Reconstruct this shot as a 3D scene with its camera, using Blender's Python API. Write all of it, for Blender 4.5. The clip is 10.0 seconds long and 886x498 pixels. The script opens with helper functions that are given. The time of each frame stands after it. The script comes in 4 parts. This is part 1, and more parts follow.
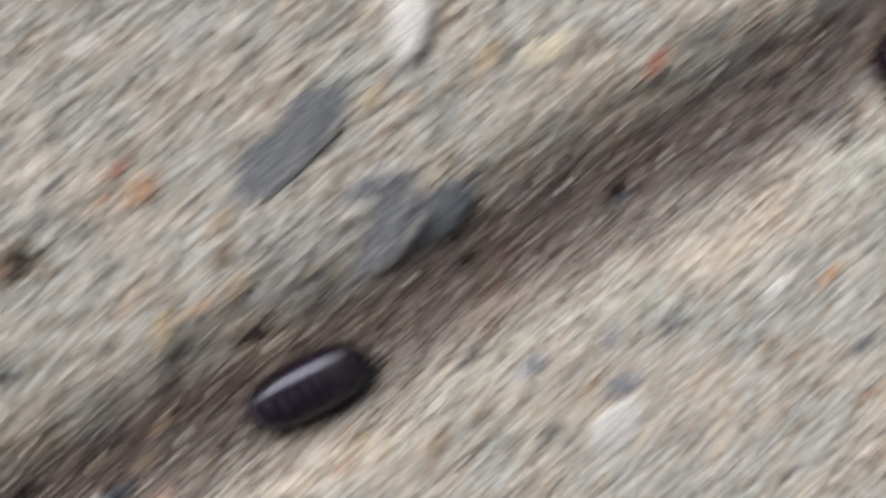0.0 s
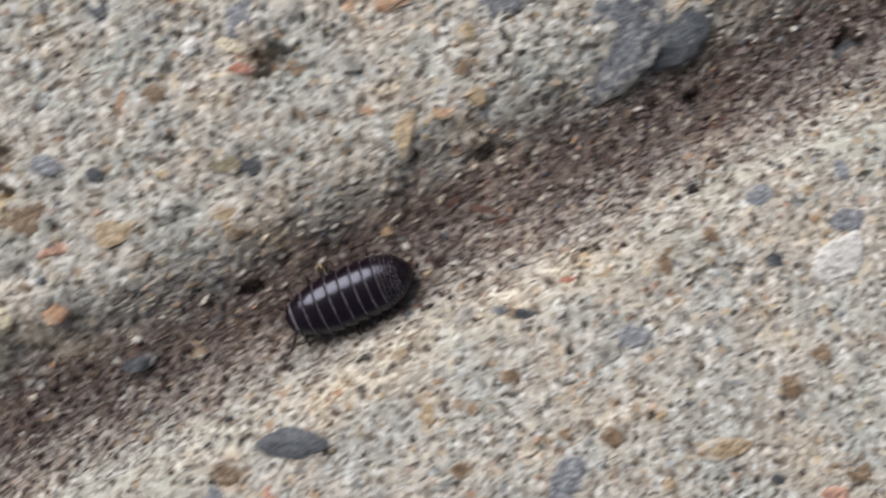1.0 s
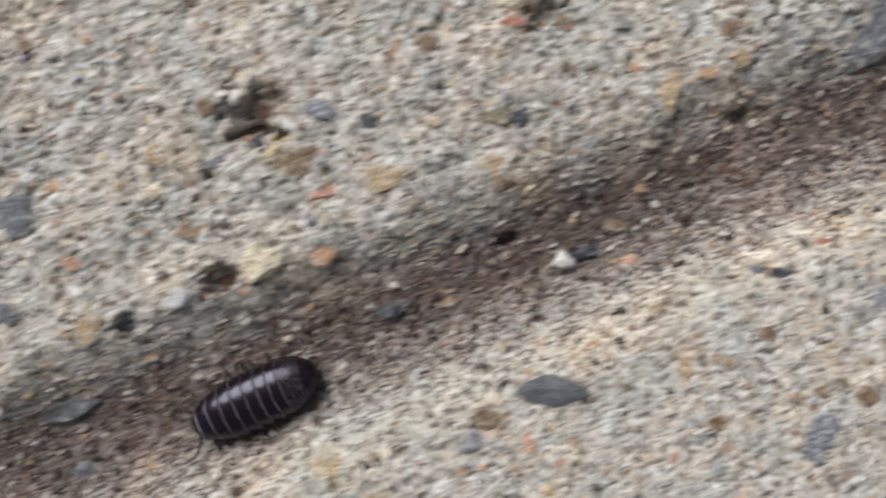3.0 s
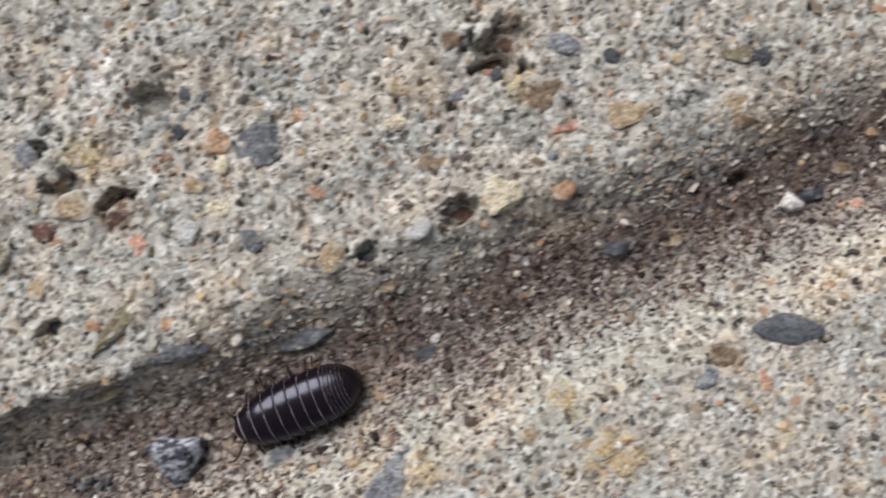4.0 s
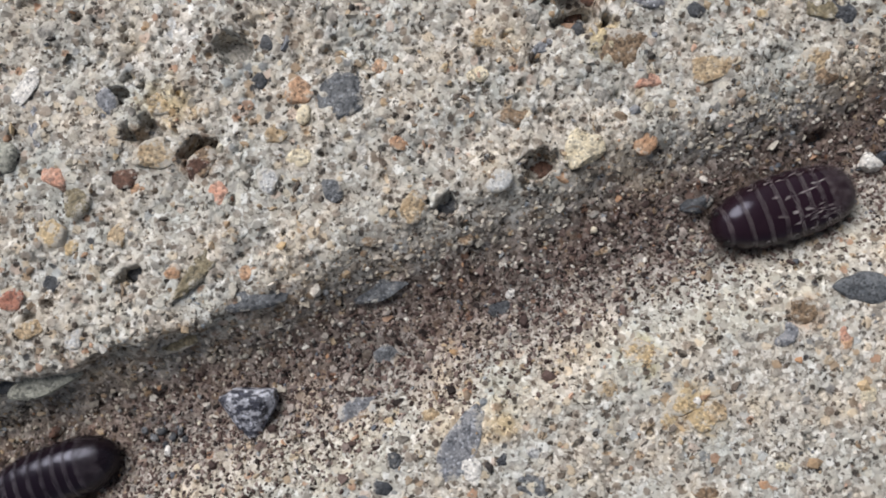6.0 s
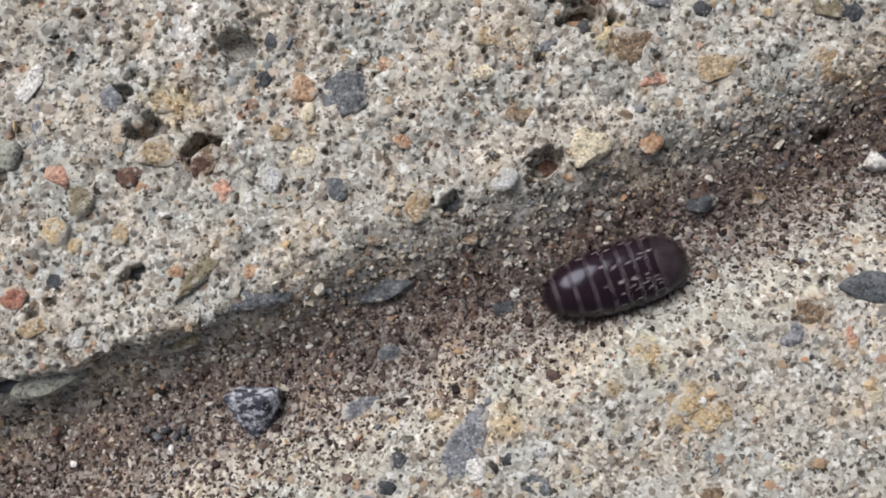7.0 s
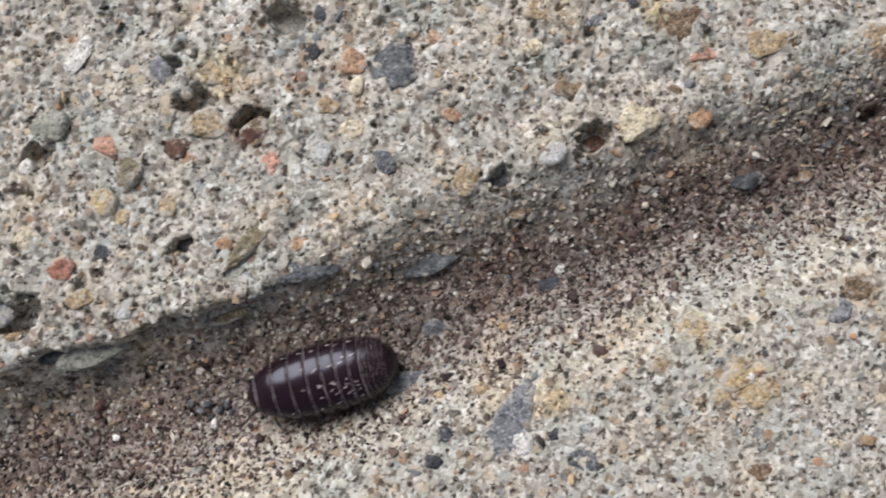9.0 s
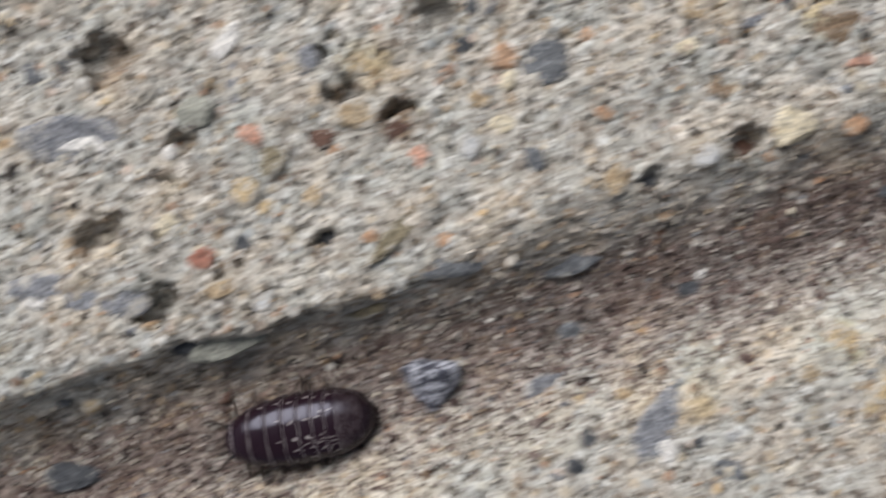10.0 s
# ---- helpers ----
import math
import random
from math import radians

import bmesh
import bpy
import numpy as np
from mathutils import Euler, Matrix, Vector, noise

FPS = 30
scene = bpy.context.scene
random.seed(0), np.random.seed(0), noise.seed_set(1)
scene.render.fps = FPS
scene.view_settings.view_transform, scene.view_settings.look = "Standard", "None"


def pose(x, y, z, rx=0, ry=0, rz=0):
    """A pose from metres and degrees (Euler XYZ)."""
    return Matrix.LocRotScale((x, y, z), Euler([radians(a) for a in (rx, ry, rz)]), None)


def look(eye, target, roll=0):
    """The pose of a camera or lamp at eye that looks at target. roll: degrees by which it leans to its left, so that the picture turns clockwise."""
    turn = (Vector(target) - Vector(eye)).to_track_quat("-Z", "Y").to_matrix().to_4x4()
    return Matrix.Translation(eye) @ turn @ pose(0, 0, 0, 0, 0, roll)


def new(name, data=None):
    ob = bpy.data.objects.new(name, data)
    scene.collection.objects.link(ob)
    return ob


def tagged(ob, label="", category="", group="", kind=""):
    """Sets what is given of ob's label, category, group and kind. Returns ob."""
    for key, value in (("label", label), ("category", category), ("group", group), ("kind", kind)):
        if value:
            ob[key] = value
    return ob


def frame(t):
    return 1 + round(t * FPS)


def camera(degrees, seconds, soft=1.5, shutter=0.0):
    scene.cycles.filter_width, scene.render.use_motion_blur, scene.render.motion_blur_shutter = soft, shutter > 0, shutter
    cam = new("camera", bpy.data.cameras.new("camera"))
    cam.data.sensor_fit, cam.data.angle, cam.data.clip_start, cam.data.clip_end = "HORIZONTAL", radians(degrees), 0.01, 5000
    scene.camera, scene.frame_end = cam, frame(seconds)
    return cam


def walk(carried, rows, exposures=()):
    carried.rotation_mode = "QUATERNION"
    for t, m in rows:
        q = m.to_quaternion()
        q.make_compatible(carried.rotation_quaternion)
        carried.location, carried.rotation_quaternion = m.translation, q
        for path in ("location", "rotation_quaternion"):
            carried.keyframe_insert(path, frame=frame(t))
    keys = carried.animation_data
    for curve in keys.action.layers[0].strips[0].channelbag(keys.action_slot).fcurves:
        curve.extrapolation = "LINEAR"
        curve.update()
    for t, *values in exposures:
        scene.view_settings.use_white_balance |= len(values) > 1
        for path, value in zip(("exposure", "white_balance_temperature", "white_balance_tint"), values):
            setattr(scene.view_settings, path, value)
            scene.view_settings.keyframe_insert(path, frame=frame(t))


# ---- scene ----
MM = 0.001
PATH = [
    (0, 50.13, 21.78, 64.72, 2.23, -0.39, -4.25),
    (0.1, 43.10, 16.60, 65.03, 2.23, -0.34, -3.87),
    (0.2, 36.11, 12.13, 64.72, 2.25, -0.29, -3.51),
    (0.3, 31.05, 9.17, 64.40, 2.27, -0.22, -2.94),
    (0.4, 29.14, 7.84, 64.55, 2.32, -0.15, -2.21),
    (0.5, 30.02, 8.04, 64.75, 2.30, -0.16, -1.85),
    (0.7, 31.85, 8.83, 65.10, 2.22, -0.21, -1.06),
    (0.9, 31.44, 7.78, 65.45, 2.14, -0.27, -0.40),
    (1, 29.72, 6.68, 65.62, 2.10, -0.29, -0.09),
    (1.1, 28.27, 5.85, 65.67, 2.12, -0.33, 0.18),
    (1.3, 27.16, 5.33, 65.75, 2.15, -0.39, 0.52),
    (1.5, 27.37, 5.52, 65.84, 2.17, -0.46, 0.76),
    (2, 26.97, 5.84, 66.18, 2.23, -0.46, 1.14),
    (2.2, 25.07, 5.99, 66.30, 2.24, -0.48, 1.30),
    (2.5, 20.10, 5.83, 66.48, 2.24, -0.52, 1.59),
    (2.7, 15.29, 4.74, 66.48, 2.21, -0.57, 1.85),
    (2.9, 9.51, 2.91, 66.47, 2.17, -0.62, 1.93),
    (3, 6.56, 1.98, 66.47, 2.15, -0.65, 2.01),
    (3.1, 3.84, 1.17, 66.42, 2.11, -0.69, 2.20),
    (3.2, 1.24, 0.37, 66.37, 2.06, -0.72, 2.35),
    (4.3, -16.61, -4.77, 66.66, 1.15, 0.07, 3.57),
    (4.5, -18.21, -5.42, 66.62, 1.12, 0.07, 3.74),
    (4.7, -19.18, -6.05, 66.59, 1.14, 0.10, 3.78),
    (5, -19.60, -6.84, 66.55, 1.18, 0.14, 4.02),
    (5.2, -19.66, -7.23, 66.51, 1.17, 0.12, 4.08),
    (5.5, -19.74, -7.72, 66.45, 1.16, 0.09, 4.08),
    (7, -20.31, -8.39, 66.11, 1.25, 0.07, 4.19),
    (7.5, -20.52, -8.68, 66.03, 1.33, 0.07, 4.25),
    (8, -20.89, -9.51, 66.02, 1.42, 0.07, 4.31),
    (8.5, -21.99, -10.49, 65.97, 1.56, 0.13, 4.45),
    (8.7, -22.72, -10.79, 65.96, 1.53, 0.12, 4.48),
    (9, -24.21, -11.25, 65.94, 1.49, 0.10, 4.61),
    (9.3, -26.17, -11.68, 65.97, 1.57, 0.07, 4.80),
    (9.5, -27.72, -11.59, 65.99, 1.63, 0.05, 5.11),
    (9.6, -28.53, -11.43, 65.90, 1.67, 0.04, 5.35),
    (9.8, -31.55, -11.14, 65.72, 1.76, 0.03, 5.78),
    (9.9, -33.92, -11.68, 64.99, 1.82, -0.02, 6.06),
    (10, -36.76, -13.01, 64.59, 1.88, -0.05, 6.35),
]


def millimetres(t, x, y, z, rx, ry, rz):
    return t, pose(x * MM, y * MM, z * MM, rx, ry, rz)


cam = camera(60.0, 10.0, soft=1.9, shutter=0.82)
walk(cam, [millimetres(*row) for row in PATH])

# ---------------------------------------------------------------- light
GROOVE = radians(22.0)                       # the groove's bearing over the slab
COS, SIN = math.cos(GROOVE), math.sin(GROOVE)
SUN_ELEVATION, SUN_BEARING = radians(45.0), radians(22.0 + 112.0)
world = bpy.data.worlds.new("sky")
scene.world = world
world.use_nodes = True
wn, wl = world.node_tree.nodes, world.node_tree.links
sky = wn.new("ShaderNodeTexSky")
sky.sky_type, sky.sun_disc = "NISHITA", False
sky.sun_elevation, sky.sun_rotation = SUN_ELEVATION, math.pi / 2 - SUN_BEARING
sky.air_density, sky.dust_density, sky.ozone_density = 1.0, 2.0, 1.0
cloud = wn.new("ShaderNodeHueSaturation")       # thin cloud takes most of the blue out
cloud.inputs["Saturation"].default_value = 0.40
wl.new(sky.outputs["Color"], cloud.inputs["Color"])
wl.new(cloud.outputs["Color"], wn["Background"].inputs["Color"])
wn["Background"].inputs["Strength"].default_value = 0.058

sun = new("sun", bpy.data.lights.new("sun", "SUN"))
sun.data.energy, sun.data.angle, sun.data.color = 3.66, radians(40.0), (1.0, 0.975, 0.965)
sun.matrix_world = look((0, 0, 0), (-math.cos(SUN_BEARING) * math.cos(SUN_ELEVATION), -math.sin(SUN_BEARING) * math.cos(SUN_ELEVATION), -math.sin(SUN_ELEVATION)))
scene.view_settings.exposure = 0.0


# ---------------------------------------------------------------- materials
class Nodes:
    """A short way to write a node material."""

    def __init__(self, name):
        self.mat = bpy.data.materials.new(name)
        self.mat.use_nodes = True
        self.tree = self.mat.node_tree
        self.bsdf = self.tree.nodes["Principled BSDF"]

    def add(self, kind, **sockets):
        node = self.tree.nodes.new(kind)
        for key, value in sockets.items():
            self.put(node, key.replace("_", " "), value)
        return node

    def put(self, node, key, value):
        if isinstance(value, bpy.types.NodeSocket):
            self.tree.links.new(value, node.inputs[key])
        else:
            node.inputs[key].default_value = value

    def coords(self):
        return self.add("ShaderNodeTexCoord").outputs["Object"]

    def noise(self, vec, size_mm, detail=4.0, rough=0.6):
        return self.add("ShaderNodeTexNoise", Vector=vec, Scale=1 / (size_mm * MM), Detail=detail, Roughness=rough).outputs["Fac"]

    def cells(self, vec, size_mm, feature="F1"):
        node = self.add("ShaderNodeTexVoronoi", Vector=vec, Scale=1 / (size_mm * MM))
        node.feature = feature
        return node

    def ramp(self, fac, stops, interp="LINEAR"):
        node = self.add("ShaderNodeValToRGB", Fac=fac)
        r = node.color_ramp
        r.interpolation = interp
        while len(r.elements) < len(stops):
            r.elements.new(0.5)
        for e, (pos, col) in zip(r.elements, stops):
            e.position = pos
            e.color = (*col, 1) if len(col) == 3 else col
        return node.outputs["Color"]

    def mix(self, fac, a, b, how="MIX"):
        node = self.tree.nodes.new("ShaderNodeMix")
        node.data_type, node.blend_type = "RGBA", how
        for key, value in ((0, fac), (6, a), (7, b)):
            if isinstance(value, bpy.types.NodeSocket):
                self.tree.links.new(value, node.inputs[key])
            else:
                node.inputs[key].default_value = value if key == 0 or len(value) == 4 else (*value, 1)
        return node.outputs[2]

    def maths(self, how, a, b=0.5):
        node = self.tree.nodes.new("ShaderNodeMath")
        node.operation = how
        for n, value in enumerate((a, b)):
            if isinstance(value, bpy.types.NodeSocket):
                self.tree.links.new(value, node.inputs[n])
            else:
                node.inputs[n].default_value = value
        return node.outputs[0]

    def bump(self, height, dist_mm, strength=1.0):
        node = self.add("ShaderNodeBump", Height=height, Distance=dist_mm * MM, Strength=strength)
        self.put(self.bsdf, "Normal", node.outputs["Normal"])

    def done(self, colour, rough, spec=0.4):
        self.put(self.bsdf, "Base Color", colour)
        self.put(self.bsdf, "Roughness", rough)
        self.put(self.bsdf, "Specular IOR Level", spec)
        return self.mat


GRAIN_STOPS = [
    (0.00, (0.052, 0.043, 0.038)), (0.10, (0.14, 0.115, 0.10)), (0.17, (0.29, 0.28, 0.27)), (0.25, (0.24, 0.17, 0.11)),
    (0.30, (0.40, 0.31, 0.21)), (0.38, (0.46, 0.43, 0.38)), (0.60, (0.56, 0.52, 0.46)), (0.80, (0.64, 0.60, 0.55)),
    (0.92, (0.76, 0.74, 0.70)), (0.96, (0.46, 0.27, 0.16)), (0.975, (0.27, 0.30, 0.34))]
PALE_STOPS = [
    (0.00, (0.42, 0.40, 0.355)), (0.16, (0.53, 0.50, 0.45)), (0.34, (0.60, 0.57, 0.52)), (0.50, (0.66, 0.62, 0.545)), (0.62, (0.71, 0.69, 0.66)),
    (0.72, (0.55, 0.45, 0.33)), (0.79, (0.64, 0.55, 0.43)), (0.86, (0.80, 0.79, 0.77)), (0.93, (0.58, 0.46, 0.39)), (0.97, (0.44, 0.46, 0.47))]
BROWN_STOPS = [
    (0.00, (0.20, 0.155, 0.12)), (0.22, (0.28, 0.235, 0.20)), (0.42, (0.33, 0.30, 0.27)), (0.60, (0.25, 0.235, 0.215)),
    (0.76, (0.36, 0.26, 0.17)), (0.86, (0.22, 0.225, 0.235)), (0.94, (0.38, 0.22, 0.14))]
FLECK_STOPS = [
    (0.00, (0.10, 0.075, 0.062)), (0.08, (0.21, 0.17, 0.145)), (0.17, (0.34, 0.31, 0.29)), (0.32, (0.44, 0.41, 0.37)),
    (0.48, (0.53, 0.51, 0.475)), (0.64, (0.595, 0.56, 0.515)), (0.76, (0.68, 0.665, 0.635)), (0.89, (0.84, 0.825, 0.805))]
COARSE_STOPS = [
    (0.00, (0.045, 0.040, 0.040)), (0.14, (0.12, 0.095, 0.08)), (0.27, (0.24, 0.18, 0.13)), (0.40, (0.33, 0.31, 0.29)), (0.50, (0.38, 0.27, 0.17)),
    (0.58, (0.54, 0.42, 0.27)), (0.68, (0.62, 0.57, 0.47)), (0.78, (0.74, 0.72, 0.69)), (0.84, (0.46, 0.29, 0.20)), (0.89, (0.21, 0.23, 0.27)), (0.96, (0.60, 0.40, 0.31))]
DARK_STOPS = [
    (0.00, (0.032, 0.025, 0.022)), (0.24, (0.060, 0.046, 0.038)), (0.46, (0.10, 0.076, 0.061)), (0.68, (0.155, 0.122, 0.098)), (0.90, (0.060, 0.062, 0.069))]
GRIT_STOPS = [
    (0.00, (0.026, 0.019, 0.018)), (0.16, (0.062, 0.041, 0.038)), (0.36, (0.117, 0.079, 0.071)), (0.56, (0.175, 0.127, 0.115)),
    (0.74, (0.254, 0.203, 0.187)), (0.86, (0.38, 0.335, 0.312)), (0.945, (0.60, 0.56, 0.52)), (0.975, (0.12, 0.13, 0.155))]
# rust, lime and soil stains on the slab, grey tints above the groove, shade painted in pits and under the lip:
# millimetres, radius, tint
STAINS_AND_SHADE = [
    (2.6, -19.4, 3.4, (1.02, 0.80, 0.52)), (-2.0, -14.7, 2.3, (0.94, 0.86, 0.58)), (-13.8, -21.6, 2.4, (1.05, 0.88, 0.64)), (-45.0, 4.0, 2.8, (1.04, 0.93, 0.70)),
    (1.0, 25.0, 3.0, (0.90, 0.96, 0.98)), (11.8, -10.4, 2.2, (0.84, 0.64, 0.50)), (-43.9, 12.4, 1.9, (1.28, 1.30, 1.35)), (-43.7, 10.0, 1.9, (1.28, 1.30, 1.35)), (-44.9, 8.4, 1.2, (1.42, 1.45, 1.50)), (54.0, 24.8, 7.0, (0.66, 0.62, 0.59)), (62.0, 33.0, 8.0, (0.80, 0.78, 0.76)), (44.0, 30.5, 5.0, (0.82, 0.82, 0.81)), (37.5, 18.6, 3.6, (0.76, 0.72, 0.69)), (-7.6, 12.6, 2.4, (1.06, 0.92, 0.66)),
    # brown soil in the pits, its tint deepened to carry their shade
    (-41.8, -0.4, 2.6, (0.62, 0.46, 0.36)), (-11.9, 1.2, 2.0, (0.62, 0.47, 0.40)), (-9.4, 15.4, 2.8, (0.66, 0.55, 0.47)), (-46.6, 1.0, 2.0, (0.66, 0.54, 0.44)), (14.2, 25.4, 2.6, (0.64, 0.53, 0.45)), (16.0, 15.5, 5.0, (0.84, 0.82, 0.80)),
    # dark brown painted as shade along the broken lip's foot, then one more pit
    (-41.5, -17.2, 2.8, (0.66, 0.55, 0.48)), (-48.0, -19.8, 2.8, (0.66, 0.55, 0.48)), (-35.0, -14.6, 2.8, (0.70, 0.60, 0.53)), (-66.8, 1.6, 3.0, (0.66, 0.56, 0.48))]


def cement_material():
    n = Nodes("weathered_concrete")
    v = n.coords()

    def warped(amount, scale):
        warp = n.add("ShaderNodeVectorMath")
        warp.operation = "MULTIPLY"
        n.put(warp, 1, (amount * MM,) * 3)
        n.put(warp, 0, n.add("ShaderNodeTexNoise", Vector=v, Scale=scale, Detail=3.0).outputs["Color"])
        total = n.add("ShaderNodeVectorMath")
        n.put(total, 0, v)
        n.put(total, 1, warp.outputs[0])
        return total.outputs[0]

    w, w2 = warped(0.42, 2400.0), warped(0.44, 3000.0)
    worn = n.noise(v, 4.5, 3, 0.55)

    def grains(vec, size, share, small, large, stops, patchy=0.0):
        """Sand in the paste: mask and colour of grains of uneven size."""
        cell = n.cells(vec, size)
        rgb = n.add("ShaderNodeSeparateColor", Color=cell.outputs["Color"])
        there = n.maths("LESS_THAN", rgb.outputs[0], n.maths("ADD", share, n.maths("MULTIPLY", n.maths("SUBTRACT", worn, 0.5), patchy)))
        radius = n.maths("ADD", n.maths("MULTIPLY", rgb.outputs[1], large - small), small)
        inside = n.maths("MULTIPLY", n.maths("SUBTRACT", radius, cell.outputs["Distance"]), 9.0)
        inside = n.maths("MINIMUM", n.maths("MAXIMUM", inside, 0.0), 1.0)
        return n.maths("MULTIPLY", inside, there), n.ramp(rgb.outputs[2], stops, "CONSTANT")

    fine = n.ramp(n.add("ShaderNodeSeparateColor", Color=n.cells(w, 0.40).outputs["Color"]).outputs[1], FLECK_STOPS, "CONSTANT")
    blotch = n.noise(v, 1.2, 7, 0.72)
    paste = n.ramp(blotch, [(0.28, (0.27, 0.27, 0.245)), (0.42, (0.41, 0.405, 0.365)), (0.55, (0.53, 0.51, 0.46)), (0.72, (0.69, 0.67, 0.625))])
    col = n.mix(0.36, fine, paste)
    pale, pale_col = grains(w, 0.85, 0.62, 0.30, 0.80, PALE_STOPS)
    col = n.mix(n.maths("MULTIPLY", pale, 0.75), col, pale_col)
    gap = n.ramp(n.cells(w, 0.62, "DISTANCE_TO_EDGE").outputs["Distance"], [(0.02, (1, 1, 1)), (0.10, (0, 0, 0))])
    gap = n.maths("MULTIPLY", gap, n.ramp(n.noise(v, 0.9, 3, 0.6), [(0.46, (0, 0, 0)), (0.60, (0.6, 0.6, 0.6))]))
    col = n.mix(gap, col, (0.16, 0.135, 0.115))
    mid, mid_col = grains(w2, 0.95, 0.42, 0.24, 0.60, BROWN_STOPS, 0.5)
    col = n.mix(n.maths("MULTIPLY", mid, 0.80), col, mid_col)
    tone = n.ramp(n.noise(v, 7.0, 4), [(0.28, (0.84, 0.90, 0.91)), (0.46, (0.95, 0.965, 0.96)), (0.60, (1.03, 0.985, 0.93)), (0.74, (1.09, 0.99, 0.82))])
    col = n.mix(1.0, col, tone, "MULTIPLY")
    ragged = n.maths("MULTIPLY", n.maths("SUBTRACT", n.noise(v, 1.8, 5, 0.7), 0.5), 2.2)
    # each tint multiplies the colour; the dark ones paint shade into pits and lip
    for x, y, r, tint in STAINS_AND_SHADE:
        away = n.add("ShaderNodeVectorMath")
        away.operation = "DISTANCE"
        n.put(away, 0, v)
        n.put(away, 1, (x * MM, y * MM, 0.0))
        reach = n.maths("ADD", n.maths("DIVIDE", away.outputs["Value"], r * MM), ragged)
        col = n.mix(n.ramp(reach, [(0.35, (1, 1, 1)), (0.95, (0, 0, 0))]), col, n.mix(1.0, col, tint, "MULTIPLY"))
    dark, dark_col = grains(w2, 0.80, 0.26, 0.16, 0.48, DARK_STOPS, 0.7)
    speck, speck_col = grains(w2, 0.45, 0.20, 0.20, 0.52, DARK_STOPS, 0.5)
    col = n.mix(n.maths("MULTIPLY", dark, 0.92), col, dark_col)
    col = n.mix(n.maths("MULTIPLY", speck, 0.85), col, speck_col)
    hole = n.noise(w, 0.62, 3, 0.6)
    hole = n.maths("ADD", hole, n.maths("MULTIPLY", n.maths("SUBTRACT", worn, 0.5), 0.25))
    # pores turn near-black to brown and sink in the bump
    pores = n.ramp(hole, [(0.345, (1, 1, 1)), (0.38, (0, 0, 0))])
    pore_tint = n.ramp(n.noise(v, 1.0, 2), [(0.4, (0.035, 0.029, 0.025)), (0.6, (0.11, 0.085, 0.065))])
    col = n.mix(n.maths("MULTIPLY", pores, 0.9), col, pore_tint)
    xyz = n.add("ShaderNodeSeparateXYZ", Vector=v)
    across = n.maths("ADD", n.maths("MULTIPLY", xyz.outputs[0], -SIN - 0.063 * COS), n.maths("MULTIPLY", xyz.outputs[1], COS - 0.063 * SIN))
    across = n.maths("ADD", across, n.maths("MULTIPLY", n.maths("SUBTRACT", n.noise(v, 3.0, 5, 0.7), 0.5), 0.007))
    # silt tint that also paints the groove's shade, darkest at the wall's foot
    silt_and_shade = n.ramp(n.maths("ADD", n.maths("MULTIPLY", across, 60.0), 0.70), [(0.08, (0, 0, 0)), (0.28, (0.50, 0.50, 0.50)), (0.48, (0.92, 0.92, 0.92)), (0.70, (1, 1, 1)), (0.98, (0, 0, 0))])
    col = n.mix(n.maths("MULTIPLY", silt_and_shade, 0.88), col, n.mix(1.0, col, (0.355, 0.274, 0.262), "MULTIPLY"))
    lime = n.ramp(n.maths("ADD", n.maths("MULTIPLY", across, 60.0), 1.0), [(0.08, (0, 0, 0)), (0.24, (1, 1, 1)), (0.40, (1, 1, 1)), (0.52, (0, 0, 0))])
    col = n.mix(n.maths("MULTIPLY", lime, n.ramp(n.noise(v, 5.0, 4, 0.6), [(0.35, (0, 0, 0)), (0.6, (1, 1, 1))])), col, n.mix(1.0, col, (1.03, 1.0, 0.94), "MULTIPLY"))
    h = n.maths("ADD", n.maths("MULTIPLY", pale, 0.35), n.maths("MULTIPLY", mid, 0.35))
    h = n.maths("ADD", h, n.maths("MULTIPLY", dark, -0.35))
    h = n.maths("ADD", h, n.maths("MULTIPLY", n.noise(v, 0.5, 5, 0.7), 0.55))
    h = n.maths("ADD", h, n.maths("MULTIPLY", pores, -0.9))
    n.bump(h, 0.17, 0.9)
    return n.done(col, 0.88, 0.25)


def sand_material(name, stops, film):
    n = Nodes(name)
    v = n.coords()
    r = n.add("ShaderNodeNewGeometry").outputs["Random Per Island"]
    col = n.ramp(r, stops, "CONSTANT")
    col = n.mix(0.8, col, n.ramp(n.noise(v, 0.28, 4), [(0.3, (0.60, 0.58, 0.56)), (0.7, (1.2, 1.2, 1.18))]), "MULTIPLY")
    if film:
        paste = n.ramp(n.noise(v, 0.7, 4, 0.7), [(0.44, (0, 0, 0)), (0.58, (1, 1, 1))])
        col = n.mix(n.maths("MULTIPLY", paste, film), col, (0.52, 0.49, 0.44))
        tone = n.ramp(n.noise(v, 7.0, 4), [(0.28, (0.86, 0.90, 0.92)), (0.48, (0.98, 0.97, 0.96)), (0.60, (1.05, 0.99, 0.93)), (0.74, (1.10, 1.0, 0.85))])
        col = n.mix(1.0, col, tone, "MULTIPLY")
    n.bump(n.noise(v, 0.15, 4, 0.7), 0.07, 0.8)
    return n.done(col, 0.75, 0.3)


